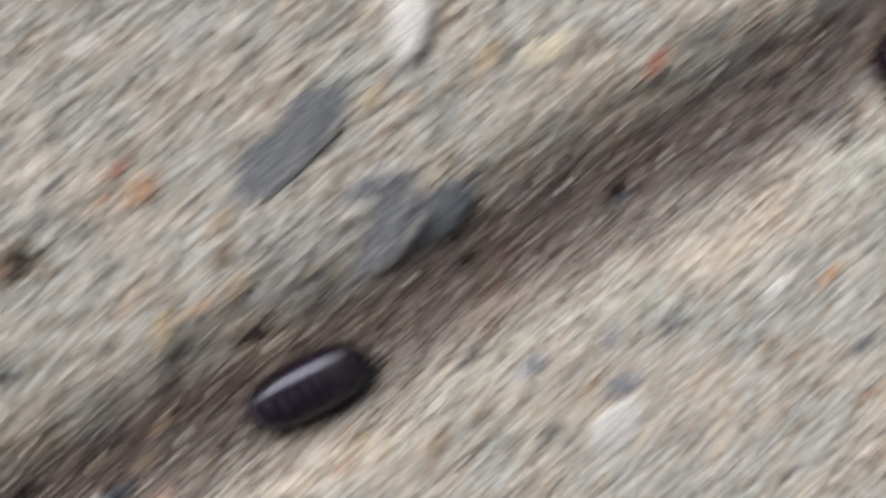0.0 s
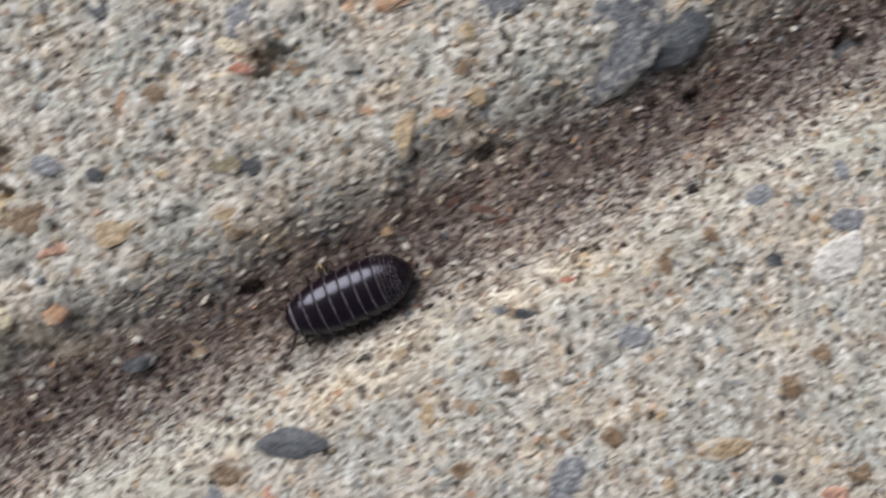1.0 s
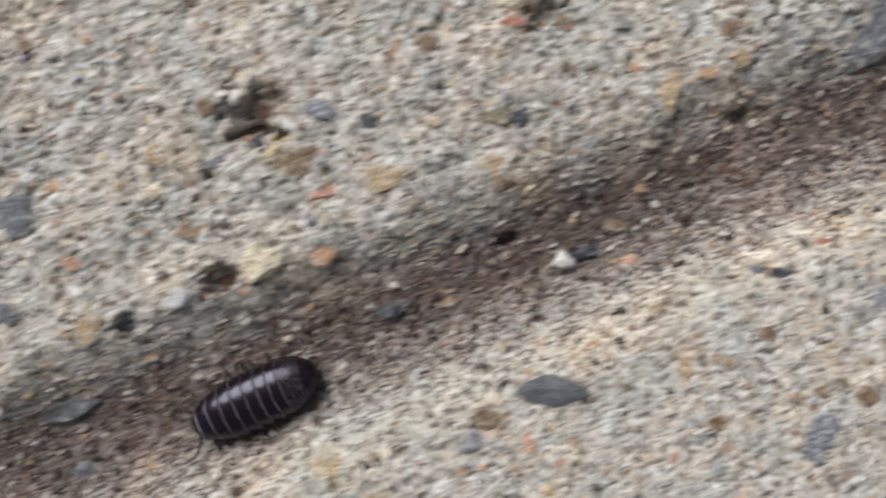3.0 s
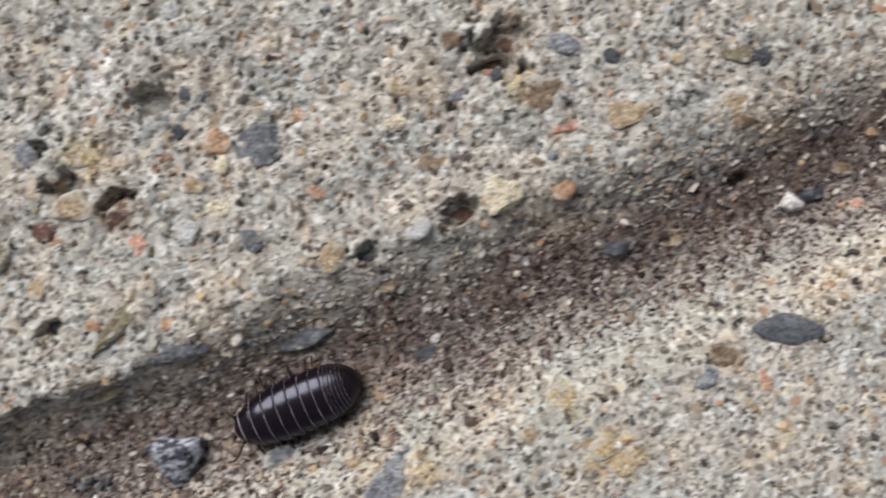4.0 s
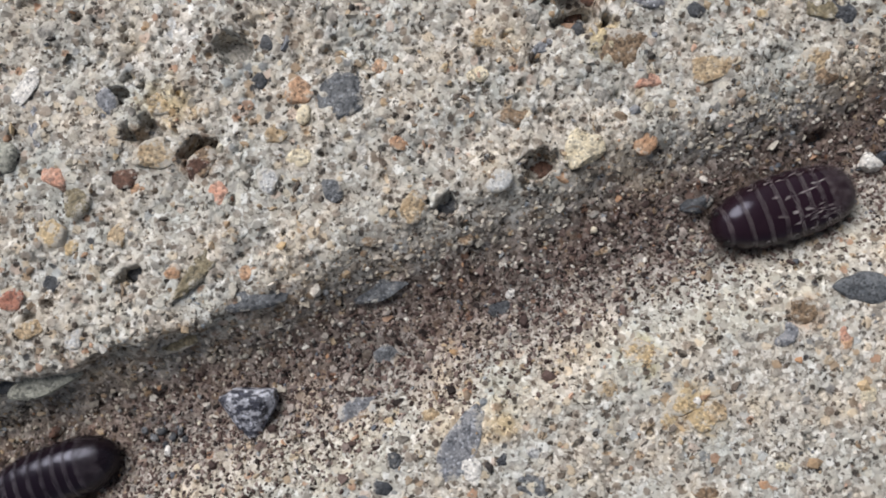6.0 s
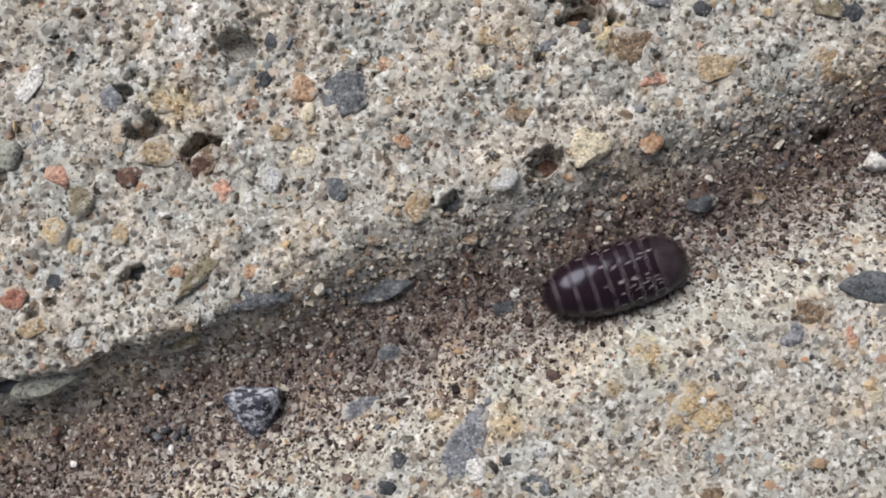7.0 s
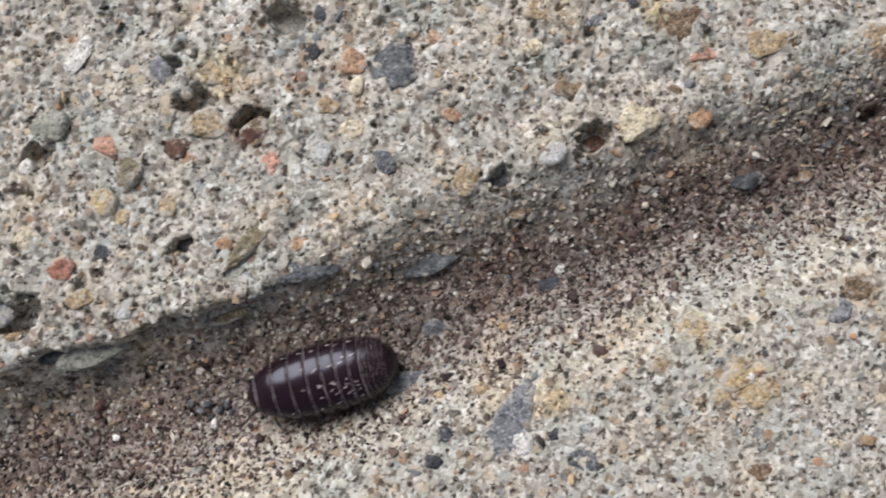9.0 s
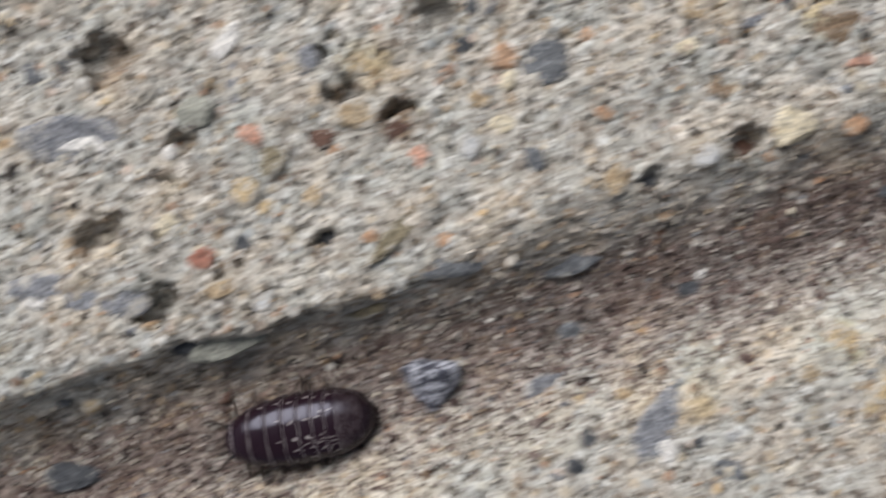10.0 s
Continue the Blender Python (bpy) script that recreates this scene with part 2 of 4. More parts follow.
def stone_material(name, a, b, rough=0.65, patch=0.0, edge=(0.35, 0.65), spark=1.25, fleck=0.12):
    """A pebble's stone: two tones, crystals, a little cement film."""
    n = Nodes(name)
    w = n.add("ShaderNodeNewGeometry").outputs["Position"]
    col = n.mix(n.ramp(n.noise(w, 0.9, 5, 0.65), [(edge[0], (0, 0, 0)), (edge[1], (1, 1, 1))]), a, b)
    speck = n.cells(w, 0.22)
    s = n.add("ShaderNodeSeparateColor", Color=speck.outputs["Color"]).outputs[0]
    col = n.mix(1.0, col, n.ramp(s, [(0.0, (0.50, 0.50, 0.51)), (0.18, (0.85, 0.85, 0.85)), (0.55, (1.06, 1.05, 1.03)), (0.88, (spark,) * 3)], "CONSTANT"), "MULTIPLY")
    vein = n.ramp(n.noise(w, 0.55, 6, 0.8), [(0.60, (0, 0, 0)), (0.68, (1, 1, 1))])
    col = n.mix(n.maths("MULTIPLY", vein, fleck), col, (0.60, 0.59, 0.58))
    if patch is not None:
        flat = n.add("ShaderNodeVectorMath", Vector=n.coords())
        flat.operation = "MULTIPLY"
        n.put(flat, 1, (1.0, 1.0, 0.0))
        size = n.add("ShaderNodeVectorMath")
        size.operation = "LENGTH"
        n.put(size, 0, flat.outputs[0])
        rim = n.ramp(size.outputs["Value"], [(0.22, (0, 0, 0)), (0.55, (0.17, 0.17, 0.17))])
        film = n.ramp(n.maths("ADD", n.noise(w, 0.9, 5, 0.75), rim), [(0.60 - patch, (0, 0, 0)), (0.68 - patch, (1, 1, 1))])
        col = n.mix(n.maths("MULTIPLY", film, 0.85), col, (0.52, 0.49, 0.44))
    n.bump(n.maths("ADD", n.noise(w, 0.6, 6, 0.75), n.maths("MULTIPLY", speck.outputs["Distance"], -0.3)), 0.22, 0.9)
    return n.done(col, rough, 0.45)


cement = cement_material()
sand = sand_material("sand_grains", GRAIN_STOPS, 0.3)
grit = sand_material("dark_grit", GRIT_STOPS, 0.0)
coarse = sand_material("coarse_sand", COARSE_STOPS, 0.15)
STONES = {
    "bluegrey": stone_material("blue_grey_stone", (0.155, 0.165, 0.19), (0.32, 0.325, 0.35), 0.55, -0.02, spark=1.6, fleck=0.6),
    "slate": stone_material("dark_slate", (0.085, 0.092, 0.105), (0.19, 0.20, 0.215), 0.5, -0.06, spark=1.6, fleck=0.45),
    "scored": stone_material("scored_blue_grey_stone", (0.105, 0.113, 0.13), (0.25, 0.26, 0.285), 0.5, -0.01, spark=1.6, fleck=0.7),
    "smooth": stone_material("smooth_dark_slate", (0.085, 0.095, 0.108), (0.15, 0.16, 0.175), 0.42, -0.30, spark=1.2, fleck=0.04),
    "navy": stone_material("blue_black_stone", (0.04, 0.045, 0.055), (0.085, 0.09, 0.10), 0.5, -0.06, spark=1.5),
    "rust": stone_material("red_brown_crust", (0.085, 0.042, 0.030), (0.16, 0.085, 0.060), 0.7, -0.02),
    "grey": stone_material("grey_stone", (0.22, 0.21, 0.195), (0.34, 0.325, 0.30), 0.7, 0.08),
    "greygreen": stone_material("grey_green_stone", (0.29, 0.295, 0.255), (0.40, 0.40, 0.35), 0.5, -0.14),
    "olive": stone_material("olive_brown_stone", (0.17, 0.14, 0.085), (0.29, 0.25, 0.17), 0.6, 0.02),
    "tan": stone_material("tan_stone", (0.35, 0.245, 0.14), (0.58, 0.47, 0.325), 0.45, 0.02, spark=1.4),
    "brown": stone_material("brown_stone", (0.15, 0.098, 0.062), (0.33, 0.235, 0.15), 0.5, 0.02, spark=1.4),
    "orange": stone_material("orange_stone", (0.40, 0.225, 0.13), (0.58, 0.40, 0.27), 0.5, 0.0, spark=1.3),
    "red": stone_material("brick_red_stone", (0.33, 0.12, 0.08), (0.50, 0.25, 0.18), 0.5, -0.03),
    "pink": stone_material("pink_stone", (0.52, 0.27, 0.19), (0.64, 0.42, 0.33), 0.5, -0.03),
    "yellow": stone_material("yellow_stone", (0.45, 0.33, 0.18), (0.62, 0.50, 0.33), 0.5, 0.06, spark=1.4),
    "cream": stone_material("cream_stone", (0.62, 0.53, 0.37), (0.76, 0.69, 0.54), 0.45, -0.16),
    "white": stone_material("white_quartz", (0.70, 0.675, 0.645), (0.86, 0.84, 0.81), 0.4, -0.22),
    "quartz": stone_material("pale_grey_quartz", (0.48, 0.49, 0.50), (0.66, 0.66, 0.66), 0.5, 0.08),
}


def shell_material(name, a, b, rough, dust=0.0, spec=0.32):
    """The armour of a woodlouse: smooth, dark and glossy, its skirts dull; dust: how much of it lies on the plates."""
    n = Nodes(name)
    v = n.coords()
    col = n.mix(n.noise(v, 0.8, 4, 0.6), a, b)
    up = n.maths("ADD", n.add("ShaderNodeSeparateXYZ", Vector=v).outputs[2], n.maths("MULTIPLY", n.noise(v, 0.5, 3), 0.0006))
    skirt = n.ramp(n.maths("MULTIPLY", up, 250.0), [(0.20, (1, 1, 1)), (0.52, (0, 0, 0))])
    col = n.mix(n.maths("MULTIPLY", skirt, 0.5), col, (0.016, 0.009, 0.010))
    powder = n.maths("MULTIPLY", n.ramp(n.noise(v, 0.35, 5, 0.75), [(0.36, (0, 0, 0)), (0.66, (1, 1, 1))]), dust)
    col = n.mix(powder, col, (0.12, 0.088, 0.080))
    n.bump(n.noise(v, 0.3, 3, 0.6), 0.012, 0.4)
    n.put(n.bsdf, "Specular Tint", (0.80, 0.82, 1.0, 1.0))
    gloss = n.ramp(n.noise(v, 0.5, 3), [(0.3, (rough - 0.05,) * 3), (0.7, (rough + 0.08,) * 3)])
    return n.done(col, n.mix(skirt, gloss, (0.75, 0.75, 0.75)), n.ramp(skirt, [(0.0, (spec,) * 3), (1.0, (0.10, 0.10, 0.10))]))


def plain_material(name, a, b, rough, size=0.4):
    n = Nodes(name)
    v = n.coords()
    return n.done(n.mix(n.ramp(n.noise(v, size, 3), [(0.30, (0, 0, 0)), (0.70, (1, 1, 1))]), a, b), rough, 0.4)


black_shell = shell_material("black_shell", (0.005, 0.002, 0.005), (0.010, 0.005, 0.009), 0.18, spec=0.44)
brown_shell = shell_material("brown_shell", (0.010, 0.004, 0.008), (0.020, 0.010, 0.015), 0.15, 0.02)
black_tail = shell_material("dull_black_shell", (0.005, 0.003, 0.005), (0.011, 0.006, 0.009), 0.24, 0.02, 0.40)
brown_tail = shell_material("dusty_brown_shell", (0.011, 0.005, 0.008), (0.021, 0.011, 0.015), 0.23, 0.03)
pale_rim = plain_material("pale_segment_rim", (0.10, 0.082, 0.09), (0.56, 0.49, 0.50), 0.4, 1.1)
pale_mark = plain_material("pale_mark", (0.30, 0.25, 0.25), (0.58, 0.53, 0.52), 0.4)
dull_rim = plain_material("dull_segment_rim", (0.09, 0.078, 0.09), (0.44, 0.40, 0.44), 0.4, 1.1)
limb = plain_material("limb_chitin", (0.020, 0.013, 0.011), (0.055, 0.038, 0.030), 0.5)
eye_black = plain_material("eye", (0.006, 0.006, 0.006), (0.012, 0.012, 0.012), 0.2)


# ---------------------------------------------------------------- the slab's shape, in millimetres


def along(x, y):
    """Slab millimetres to (s, d): along the groove and across it."""
    return COS * x + SIN * y, -SIN * x + COS * y


def step(a, b, x):
    u = np.clip((x - a) / (b - a), 0, 1)
    return u * u * (3 - 2 * u)


LATTICE = np.random.RandomState(7).rand(256, 256)


def value_noise(s, d, size, seed=0):
    """Smooth noise in -1..1."""
    u, w = s / size + seed * 17.3, d / size + seed * 41.7
    i, j = np.floor(u).astype(int), np.floor(w).astype(int)
    fu, fw = u - i, w - j
    fu, fw = fu * fu * (3 - 2 * fu), fw * fw * (3 - 2 * fw)
    a, b = LATTICE[i % 256, j % 256], LATTICE[(i + 1) % 256, j % 256]
    c, e = LATTICE[i % 256, (j + 1) % 256], LATTICE[(i + 1) % 256, (j + 1) % 256]
    return 2 * ((a * (1 - fu) + b * fu) * (1 - fw) + (c * (1 - fu) + e * fu) * fw) - 1


def groove_profile(s, d):
    """The slab with its tooled groove, without roughness."""
    q = np.clip(s, -95, 110)
    deep = 4.7 - 0.006 * q + 0.7 * step(-40, -65, q)
    upper, floor, lower = 4.4 + 0.03 * q, -4.9 + 0.05 * q, -14.2 + 0.055 * q - 1.5 * step(-38, -60, q)
    upper = upper + 0.5 * value_noise(q, 0 * q, 9.0, 3) + 2.2 * step(15, 50, q)
    soft = 2.2 * step(-45, -25, q)                # past the broken lip the brink is worn round
    wall = 1 - step(upper - 6.8, upper + soft, d)
    bed = 1 - step(floor, upper - 5.0, d)
    rise = 1 - step(lower, floor + 0.4, d)
    brink = upper + 0.7 * value_noise(q, 0 * q, 3.1, 16) + 0.3 * value_noise(q, 0 * q, 1.1, 17)
    lip = step(-36, -46, q) * (1 - step(brink - 1.6, brink - 1.15, d)) * step(floor + 1.0, upper - 3, d)
    return -deep * (0.84 * wall + 0.16 * bed) * (1 - rise) - 1.4 * lip - 0.5 * rise * step(-30, -13, d)


PITS_EAST = [
    (15.8, 25.7, 1.5, 0.9), (13.0, 5.8, 0.8, 0.8), (27.3, 17.2, 0.7, 0.9), (67.1, 28.4, 1.3, 1.0),
    (53.1, 23.3, 0.7, 0.9), (33.9, 18.0, 1.1, 0.7)]
PITS_WEST = [
    (-9.5, 16.0, 1.9, 1.2), (-9.4, 14.0, 1.4, 1.0), (-12.3, 1.4, 1.15, 1.3), (-41.8, 0.3, 1.2, 1.6), (-46.5, 1.2, 1.3, 1.0),
    (-47.0, -11.0, 0.8, 0.9), (-20.0, -3.0, 0.8, 0.9), (-67.1, 2.2, 1.9, 1.2), (-60.0, -4.3, 1.1, 1.1), (-65.6, -13.3, 1.9, 1.0),
    (-39.6, 9.3, 1.1, 1.0), (-49.5, 4.5, 0.8, 0.9), (-61.1, -18.3, 1.7, 1.2)]


def roughness(s, d):
    """Float marks, pop-outs and sandy relief, in millimetres."""
    q = np.clip(s, -95, 110)
    floor = -3.6 + 0.05 * q
    rough = 0.22 + 0.78 * step(floor, floor + 6, d)
    z = rough * (0.28 * value_noise(s, d, 9.0, 1) + 0.27 * value_noise(s, d, 3.6, 2))
    z += (0.3 + 0.7 * rough) * (0.19 * value_noise(s, d, 1.5, 4) + 0.13 * value_noise(s, d, 0.7, 5))
    fine = value_noise(s, d, 0.62, 6) + 0.55 * value_noise(s, d, 0.34, 9)
    z -= (0.35 + 0.65 * rough) * 0.32 * step(0.66 + 0.45 * value_noise(s, d, 4.2, 15), 1.08 + 0.45 * value_noise(s, d, 4.2, 15), fine)          # small irregular voids
    return z


def axis(lo, hi, fine):
    """Fine lines over the close part, then wider and wider out to 30 m."""
    inner = np.arange(lo, hi + fine / 2, fine)
    out, gap = [], fine
    while sum(out) < 30000:
        gap *= 1.4
        out.append(gap)
    far = np.cumsum(out)
    return np.concatenate([(lo - far)[::-1], inner, hi + far])


S_LO, S_HI, D_LO, D_HI, FINE = -86.0, 98.0, -40.0, 40.0, 0.15


def build_ground():
    s_line, d_line = axis(S_LO, S_HI, FINE), axis(D_LO, D_HI, FINE)
    s, d = np.meshgrid(s_line, d_line, indexing="ij")
    near = step(S_LO - 30, S_LO, s) * (1 - step(S_HI, S_HI + 30, s)) * step(D_LO - 30, D_LO, d) * (1 - step(D_HI, D_HI + 30, d))
    z = groove_profile(s, d) + near * roughness(s, d)
    x, y = COS * s - SIN * d, SIN * s + COS * d
    for px, py, r, deep in PITS_EAST + PITS_WEST:
        ps, pd = along(px, py)
        i = np.where(np.abs(s_line - ps) < 3 * r)[0]
        j = np.where(np.abs(d_line - pd) < 3 * r)[0]
        box = np.ix_(i, j)
        ds, dd = s[box] - ps, d[box] - pd
        edge = np.hypot(ds * 0.66, dd * 0.9) / r + 0.42 * value_noise(ds + ps, dd + pd, 1.1, 8) + 0.22 * value_noise(ds + ps, dd + pd, 0.45, 14)
        z[box] -= 1.7 * deep * (1 - step(0.62, 1.0, edge))
    smooth = z.copy()
    rng = np.random.RandomState(11)
    i0, j0 = np.searchsorted(s_line, S_LO), np.searchsorted(d_line, D_LO)
    for _ in range(1700):                    # air pores
        a, b, r = rng.uniform(S_LO + 2, S_HI - 2), rng.uniform(D_LO + 2, D_HI - 2), min(0.16 + rng.exponential(0.10), 0.6)
        ci, cj, k = i0 + int((a - S_LO) / FINE), j0 + int((b - D_LO) / FINE), int(r / FINE) + 2
        box = np.s_[ci - k : ci + k + 2, cj - k : cj + k + 2]
        turn, squash = rng.uniform(0, math.pi), rng.uniform(0.6, 1.0)
        u, w = s[box] - a, d[box] - b
        dist = np.hypot(u * math.cos(turn) + w * math.sin(turn), (w * math.cos(turn) - u * math.sin(turn)) / squash) / r + 0.45 * value_noise(s[box], d[box], 0.4, 18)
        z[box] -= (0.30 + 0.9 * r) * (1 - step(0.75, 1.15, dist))
    ns, nd = s.shape
    me = bpy.data.meshes.new("ground")
    me.vertices.add(ns * nd)
    me.vertices.foreach_set("co", (np.stack([x, y, z], -1).reshape(-1) * MM).astype(np.float32))
    idx = np.arange(ns * nd).reshape(ns, nd)
    quads = np.stack([idx[:-1, :-1], idx[1:, :-1], idx[1:, 1:], idx[:-1, 1:]], -1).reshape(-1, 4)
    me.loops.add(quads.size)
    me.loops.foreach_set("vertex_index", quads.reshape(-1).astype(np.int32))
    me.polygons.add(len(quads))
    me.polygons.foreach_set("loop_start", np.arange(0, quads.size, 4, dtype=np.int32))
    me.polygons.foreach_set("use_smooth", np.ones(len(quads), bool))
    me.update(calc_edges=True)
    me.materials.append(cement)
    ob = tagged(new("ground", me), "weathered grey-beige concrete slab with a worn tooled groove", "concrete ground", kind="structure")
    inner = smooth[i0 : i0 + int((S_HI - S_LO) / FINE) + 1, j0 : j0 + int((D_HI - D_LO) / FINE) + 1]
    return ob, inner


ground, HEIGHTS = build_ground()


def ground_height(x, y):
    """The slab's height under a place or places, pores left out."""
    s, d = along(np.asarray(x, float), np.asarray(y, float))
    i = np.clip(((s - S_LO) / FINE).astype(int), 0, HEIGHTS.shape[0] - 1)
    j = np.clip(((d - D_LO) / FINE).astype(int), 0, HEIGHTS.shape[1] - 1)
    return HEIGHTS[i, j]


# ---------------------------------------------------------------- helper for parts
def part(name, bm, material, parent, label=""):
    me = bpy.data.meshes.new(name)
    bm.normal_update()
    bm.to_mesh(me)
    bm.free()
    if material:
        me.materials.append(material)
    ob = new(name, me)
    ob.parent = parent
    if label:
        tagged(ob, label)
    return ob


def smooth_all(bm):
    for f in bm.faces:
        f.smooth = True


# ---------------------------------------------------------------- pebbles set in the slab
def stone_bmesh(seed, subdiv=2, chips=4):
    """A broken stone of unit size: flat fracture faces, worn edges."""
    rng = random.Random(seed)
    bm = bmesh.new()
    bmesh.ops.create_icosphere(bm, subdivisions=subdiv, radius=0.56)
    cuts = [(Vector((rng.gauss(0, 1), rng.gauss(0, 1), rng.gauss(0, 0.55))).normalized(), rng.uniform(0.30, 0.45)) for _ in range(chips)]
    cuts.append((Vector((rng.uniform(-0.25, 0.25), rng.uniform(-0.25, 0.25), 1)).normalized(), rng.uniform(0.30, 0.42)))
    shift = Vector((rng.uniform(-9, 9), rng.uniform(-9, 9), rng.uniform(-9, 9)))
    for v in bm.verts:
        for n, far in cuts:
            over = v.co.dot(n) - far
            if over > 0:
                v.co -= n * over * 0.95
        v.co *= 1 + 0.16 * noise.noise(v.co * 2.6 + shift) + 0.09 * noise.noise(v.co * 7.0 + shift) + 0.05 * noise.noise(v.co * 17.0 + shift)
    smooth_all(bm)
    return bm


def flake_bmesh():
    """A lens-shaped flake with two pointed ends and a ridge."""
    bm = bmesh.new()
    bmesh.ops.create_icosphere(bm, subdivisions=4, radius=0.5)
    for v in bm.verts:
        v.co.y *= max(0.0, 1 - abs(2 * v.co.x) ** 1.7) ** 0.35
        v.co.z = math.copysign(abs(2 * v.co.z) ** 0.7, v.co.z) / 2 - 0.22 * abs(v.co.y - 0.1)
        v.co += Vector((0, noise.noise(v.co * 4.0), noise.noise(v.co * 6.0))) * 0.05
    smooth_all(bm)
    return bm


SHAPES = {}
FOOTPRINTS = []


def stone_mesh(kind, shape, fine):
    key = (kind, shape, fine)
    if key not in SHAPES:
        me = bpy.data.meshes.new("pebble")
        bm = flake_bmesh() if shape == 99 else stone_bmesh(shape * 13 + 5, fine, 3 + shape % 5 if shape < 20 else 1)
        bm.to_mesh(me)
        bm.free()
        me.materials.append(STONES[kind])
        SHAPES[key] = me
    return SHAPES[key]


SEQUENCE = random.Random(23)


def pebble(kind, x, y, length, width, turn, proud=0.30, flat=0.60, flake=False, shape=None, lean=0.0):
    """A pebble bedded in the slab; millimetres. proud: the share of its height that stands out; lean: degrees by which it tips into the groove."""
    ob = new("pebble", stone_mesh(kind, 99 if flake else SEQUENCE.randrange(12) if shape is None else shape, 4 if length > 2.6 else 3 if length > 1.6 else 2))
    thick = width * flat
    top = float(ground_height(x, y)) + max(0.06, 0.5 * proud * thick)
    tip = Matrix.Rotation(radians(lean), 4, (COS, SIN, 0))
    ob.matrix_basis = Matrix.Translation((x * MM, y * MM, (top - thick * 0.45) * MM)) @ tip @ pose(0, 0, 0, SEQUENCE.uniform(-8, 8), SEQUENCE.uniform(-8, 8), turn) @ Matrix.Diagonal((length * MM * 1.28, width * MM * 1.28, thick * MM * 1.1, 1))
    ob.parent = ground
    FOOTPRINTS.append((x, y, length, width, turn))
    if length > 1.8:
        tagged(ob, STONES[kind].name.replace("_", " ") + " bedded in the worn concrete")
    return ob


pebble("rust", -41.6, -1.4, 1.9, 1.7, 64, 0.30, 0.70)
pebble("navy", -41.9, 0.0, 1.5, 1.2, 4, 0.20, 0.70)
pebble("rust", -48.3, -2.6, 2.1, 1.7, 24, 0.30, 0.60)
pebble("rust", -11.7, 0.8, 2.2, 1.4, -11, 0.90, 0.70)
pebble("rust", -9.9, 15.2, 1.9, 1.3, 30, 0.60, 0.70)
pebble("rust", -8.8, 16.3, 1.5, 1.1, -20, 0.50, 0.70)
pebble("navy", -9.6, 13.6, 1.5, 1.1, 50, 0.40, 0.70)
pebble("scored", 44.9, 27.1, 8.2, 5.4, 50, 0.10, 0.35, shape=21, lean=13)
pebble("smooth", 49.2, 27.9, 6.0, 3.8, 20, 0.45, 0.40, shape=22, lean=13)
pebble("tan", 26.6, 19.2, 3.6, 2.2, 81, 0.45, 0.80)
pebble("orange", 23.8, 20.9, 1.3, 1.0, 1, 0.30, 0.60)
pebble("orange", 30.2, 21.0, 1.8, 1.1, 11, 0.30, 0.60)
pebble("tan", 32.9, 22.6, 1.9, 1.5, -29, 0.30, 0.60)
pebble("brown", 31.6, 24.7, 1.7, 1.3, 1, 0.30, 0.60)
pebble("navy", 13.6, 16.8, 2.7, 2.2, 61, 0.20, 0.70)
pebble("olive", 10.9, 16.5, 3.2, 1.7, -12, 0.30, 0.60)
pebble("bluegrey", -3.7, 16.2, 2.2, 1.7, -19, 0.30, 0.60)
pebble("navy", 0.3, 15.5, 1.4, 1.2, 1, 0.30, 0.60)
pebble("tan", 2.1, 10.5, 3.6, 2.1, 11, 0.25, 0.60)
pebble("tan", 11.3, 11.8, 2.6, 1.8, 1, 0.30, 0.60)
pebble("orange", 2.1, 21.8, 2.1, 1.5, 71, 0.30, 0.60)
pebble("brown", 5.1, 22.3, 2.5, 1.9, 41, 0.20, 0.60)
pebble("smooth", 17.3, -7.5, 5.3, 2.2, 3, 0.45, 0.35, True)
pebble("bluegrey", 40.7, -10.5, 4.5, 3.2, 51, 0.25, 0.50)
pebble("bluegrey", 46.1, 1.8, 2.9, 2.2, 11, 0.25, 0.60)
pebble("bluegrey", 57.6, 13.3, 2.4, 2.0, 41, 0.30, 0.60)
pebble("navy", 58.8, 8.2, 1.9, 1.8, 1, 0.30, 0.60)
pebble("white", 64.1, 8.5, 4.2, 3.2, 21, 0.40, 0.70)
pebble("bluegrey", 65.0, 11.5, 2.9, 1.9, 1, 0.20, 0.60)
pebble("brown", 59.8, -2.8, 2.0, 1.9, 31, 0.50, 0.70)
pebble("brown", 62.5, 0.0, 1.6, 1.5, 1, 0.40, 0.60)
pebble("brown", 44.5, -6.9, 1.9, 1.6, -29, 0.40, 0.60)
pebble("tan", 54.2, -7.9, 3.6, 1.7, 6, 0.30, 0.60)
pebble("navy", 58.6, -10.5, 1.2, 0.9, -29, 0.40, 0.60)
pebble("tan", 28.5, -5.1, 1.9, 1.6, 1, 0.30, 0.60)
pebble("brown", 32.6, -4.6, 1.4, 1.2, 1, 0.30, 0.60)
pebble("pink", 15.4, -11.8, 1.8, 1.1, 71, 0.30, 0.60)
pebble("tan", 26.2, -0.1, 1.7, 1.1, 21, 0.40, 0.60)
pebble("pink", 24.6, 4.2, 1.2, 1.0, 1, 0.30, 0.60)
pebble("brown", 49.3, 7.9, 3.0, 1.4, 71, 0.20, 0.60)
pebble("red", 41.0, 6.3, 1.4, 0.8, 1, 0.30, 0.60)
pebble("orange", 47.7, -0.4, 1.2, 0.9, 71, 0.30, 0.60)
pebble("navy", 37.3, 3.2, 1.6, 1.1, -19, 0.10, 0.60)
pebble("grey", 32.1, 2.9, 1.8, 1.3, 71, 0.30, 0.60)
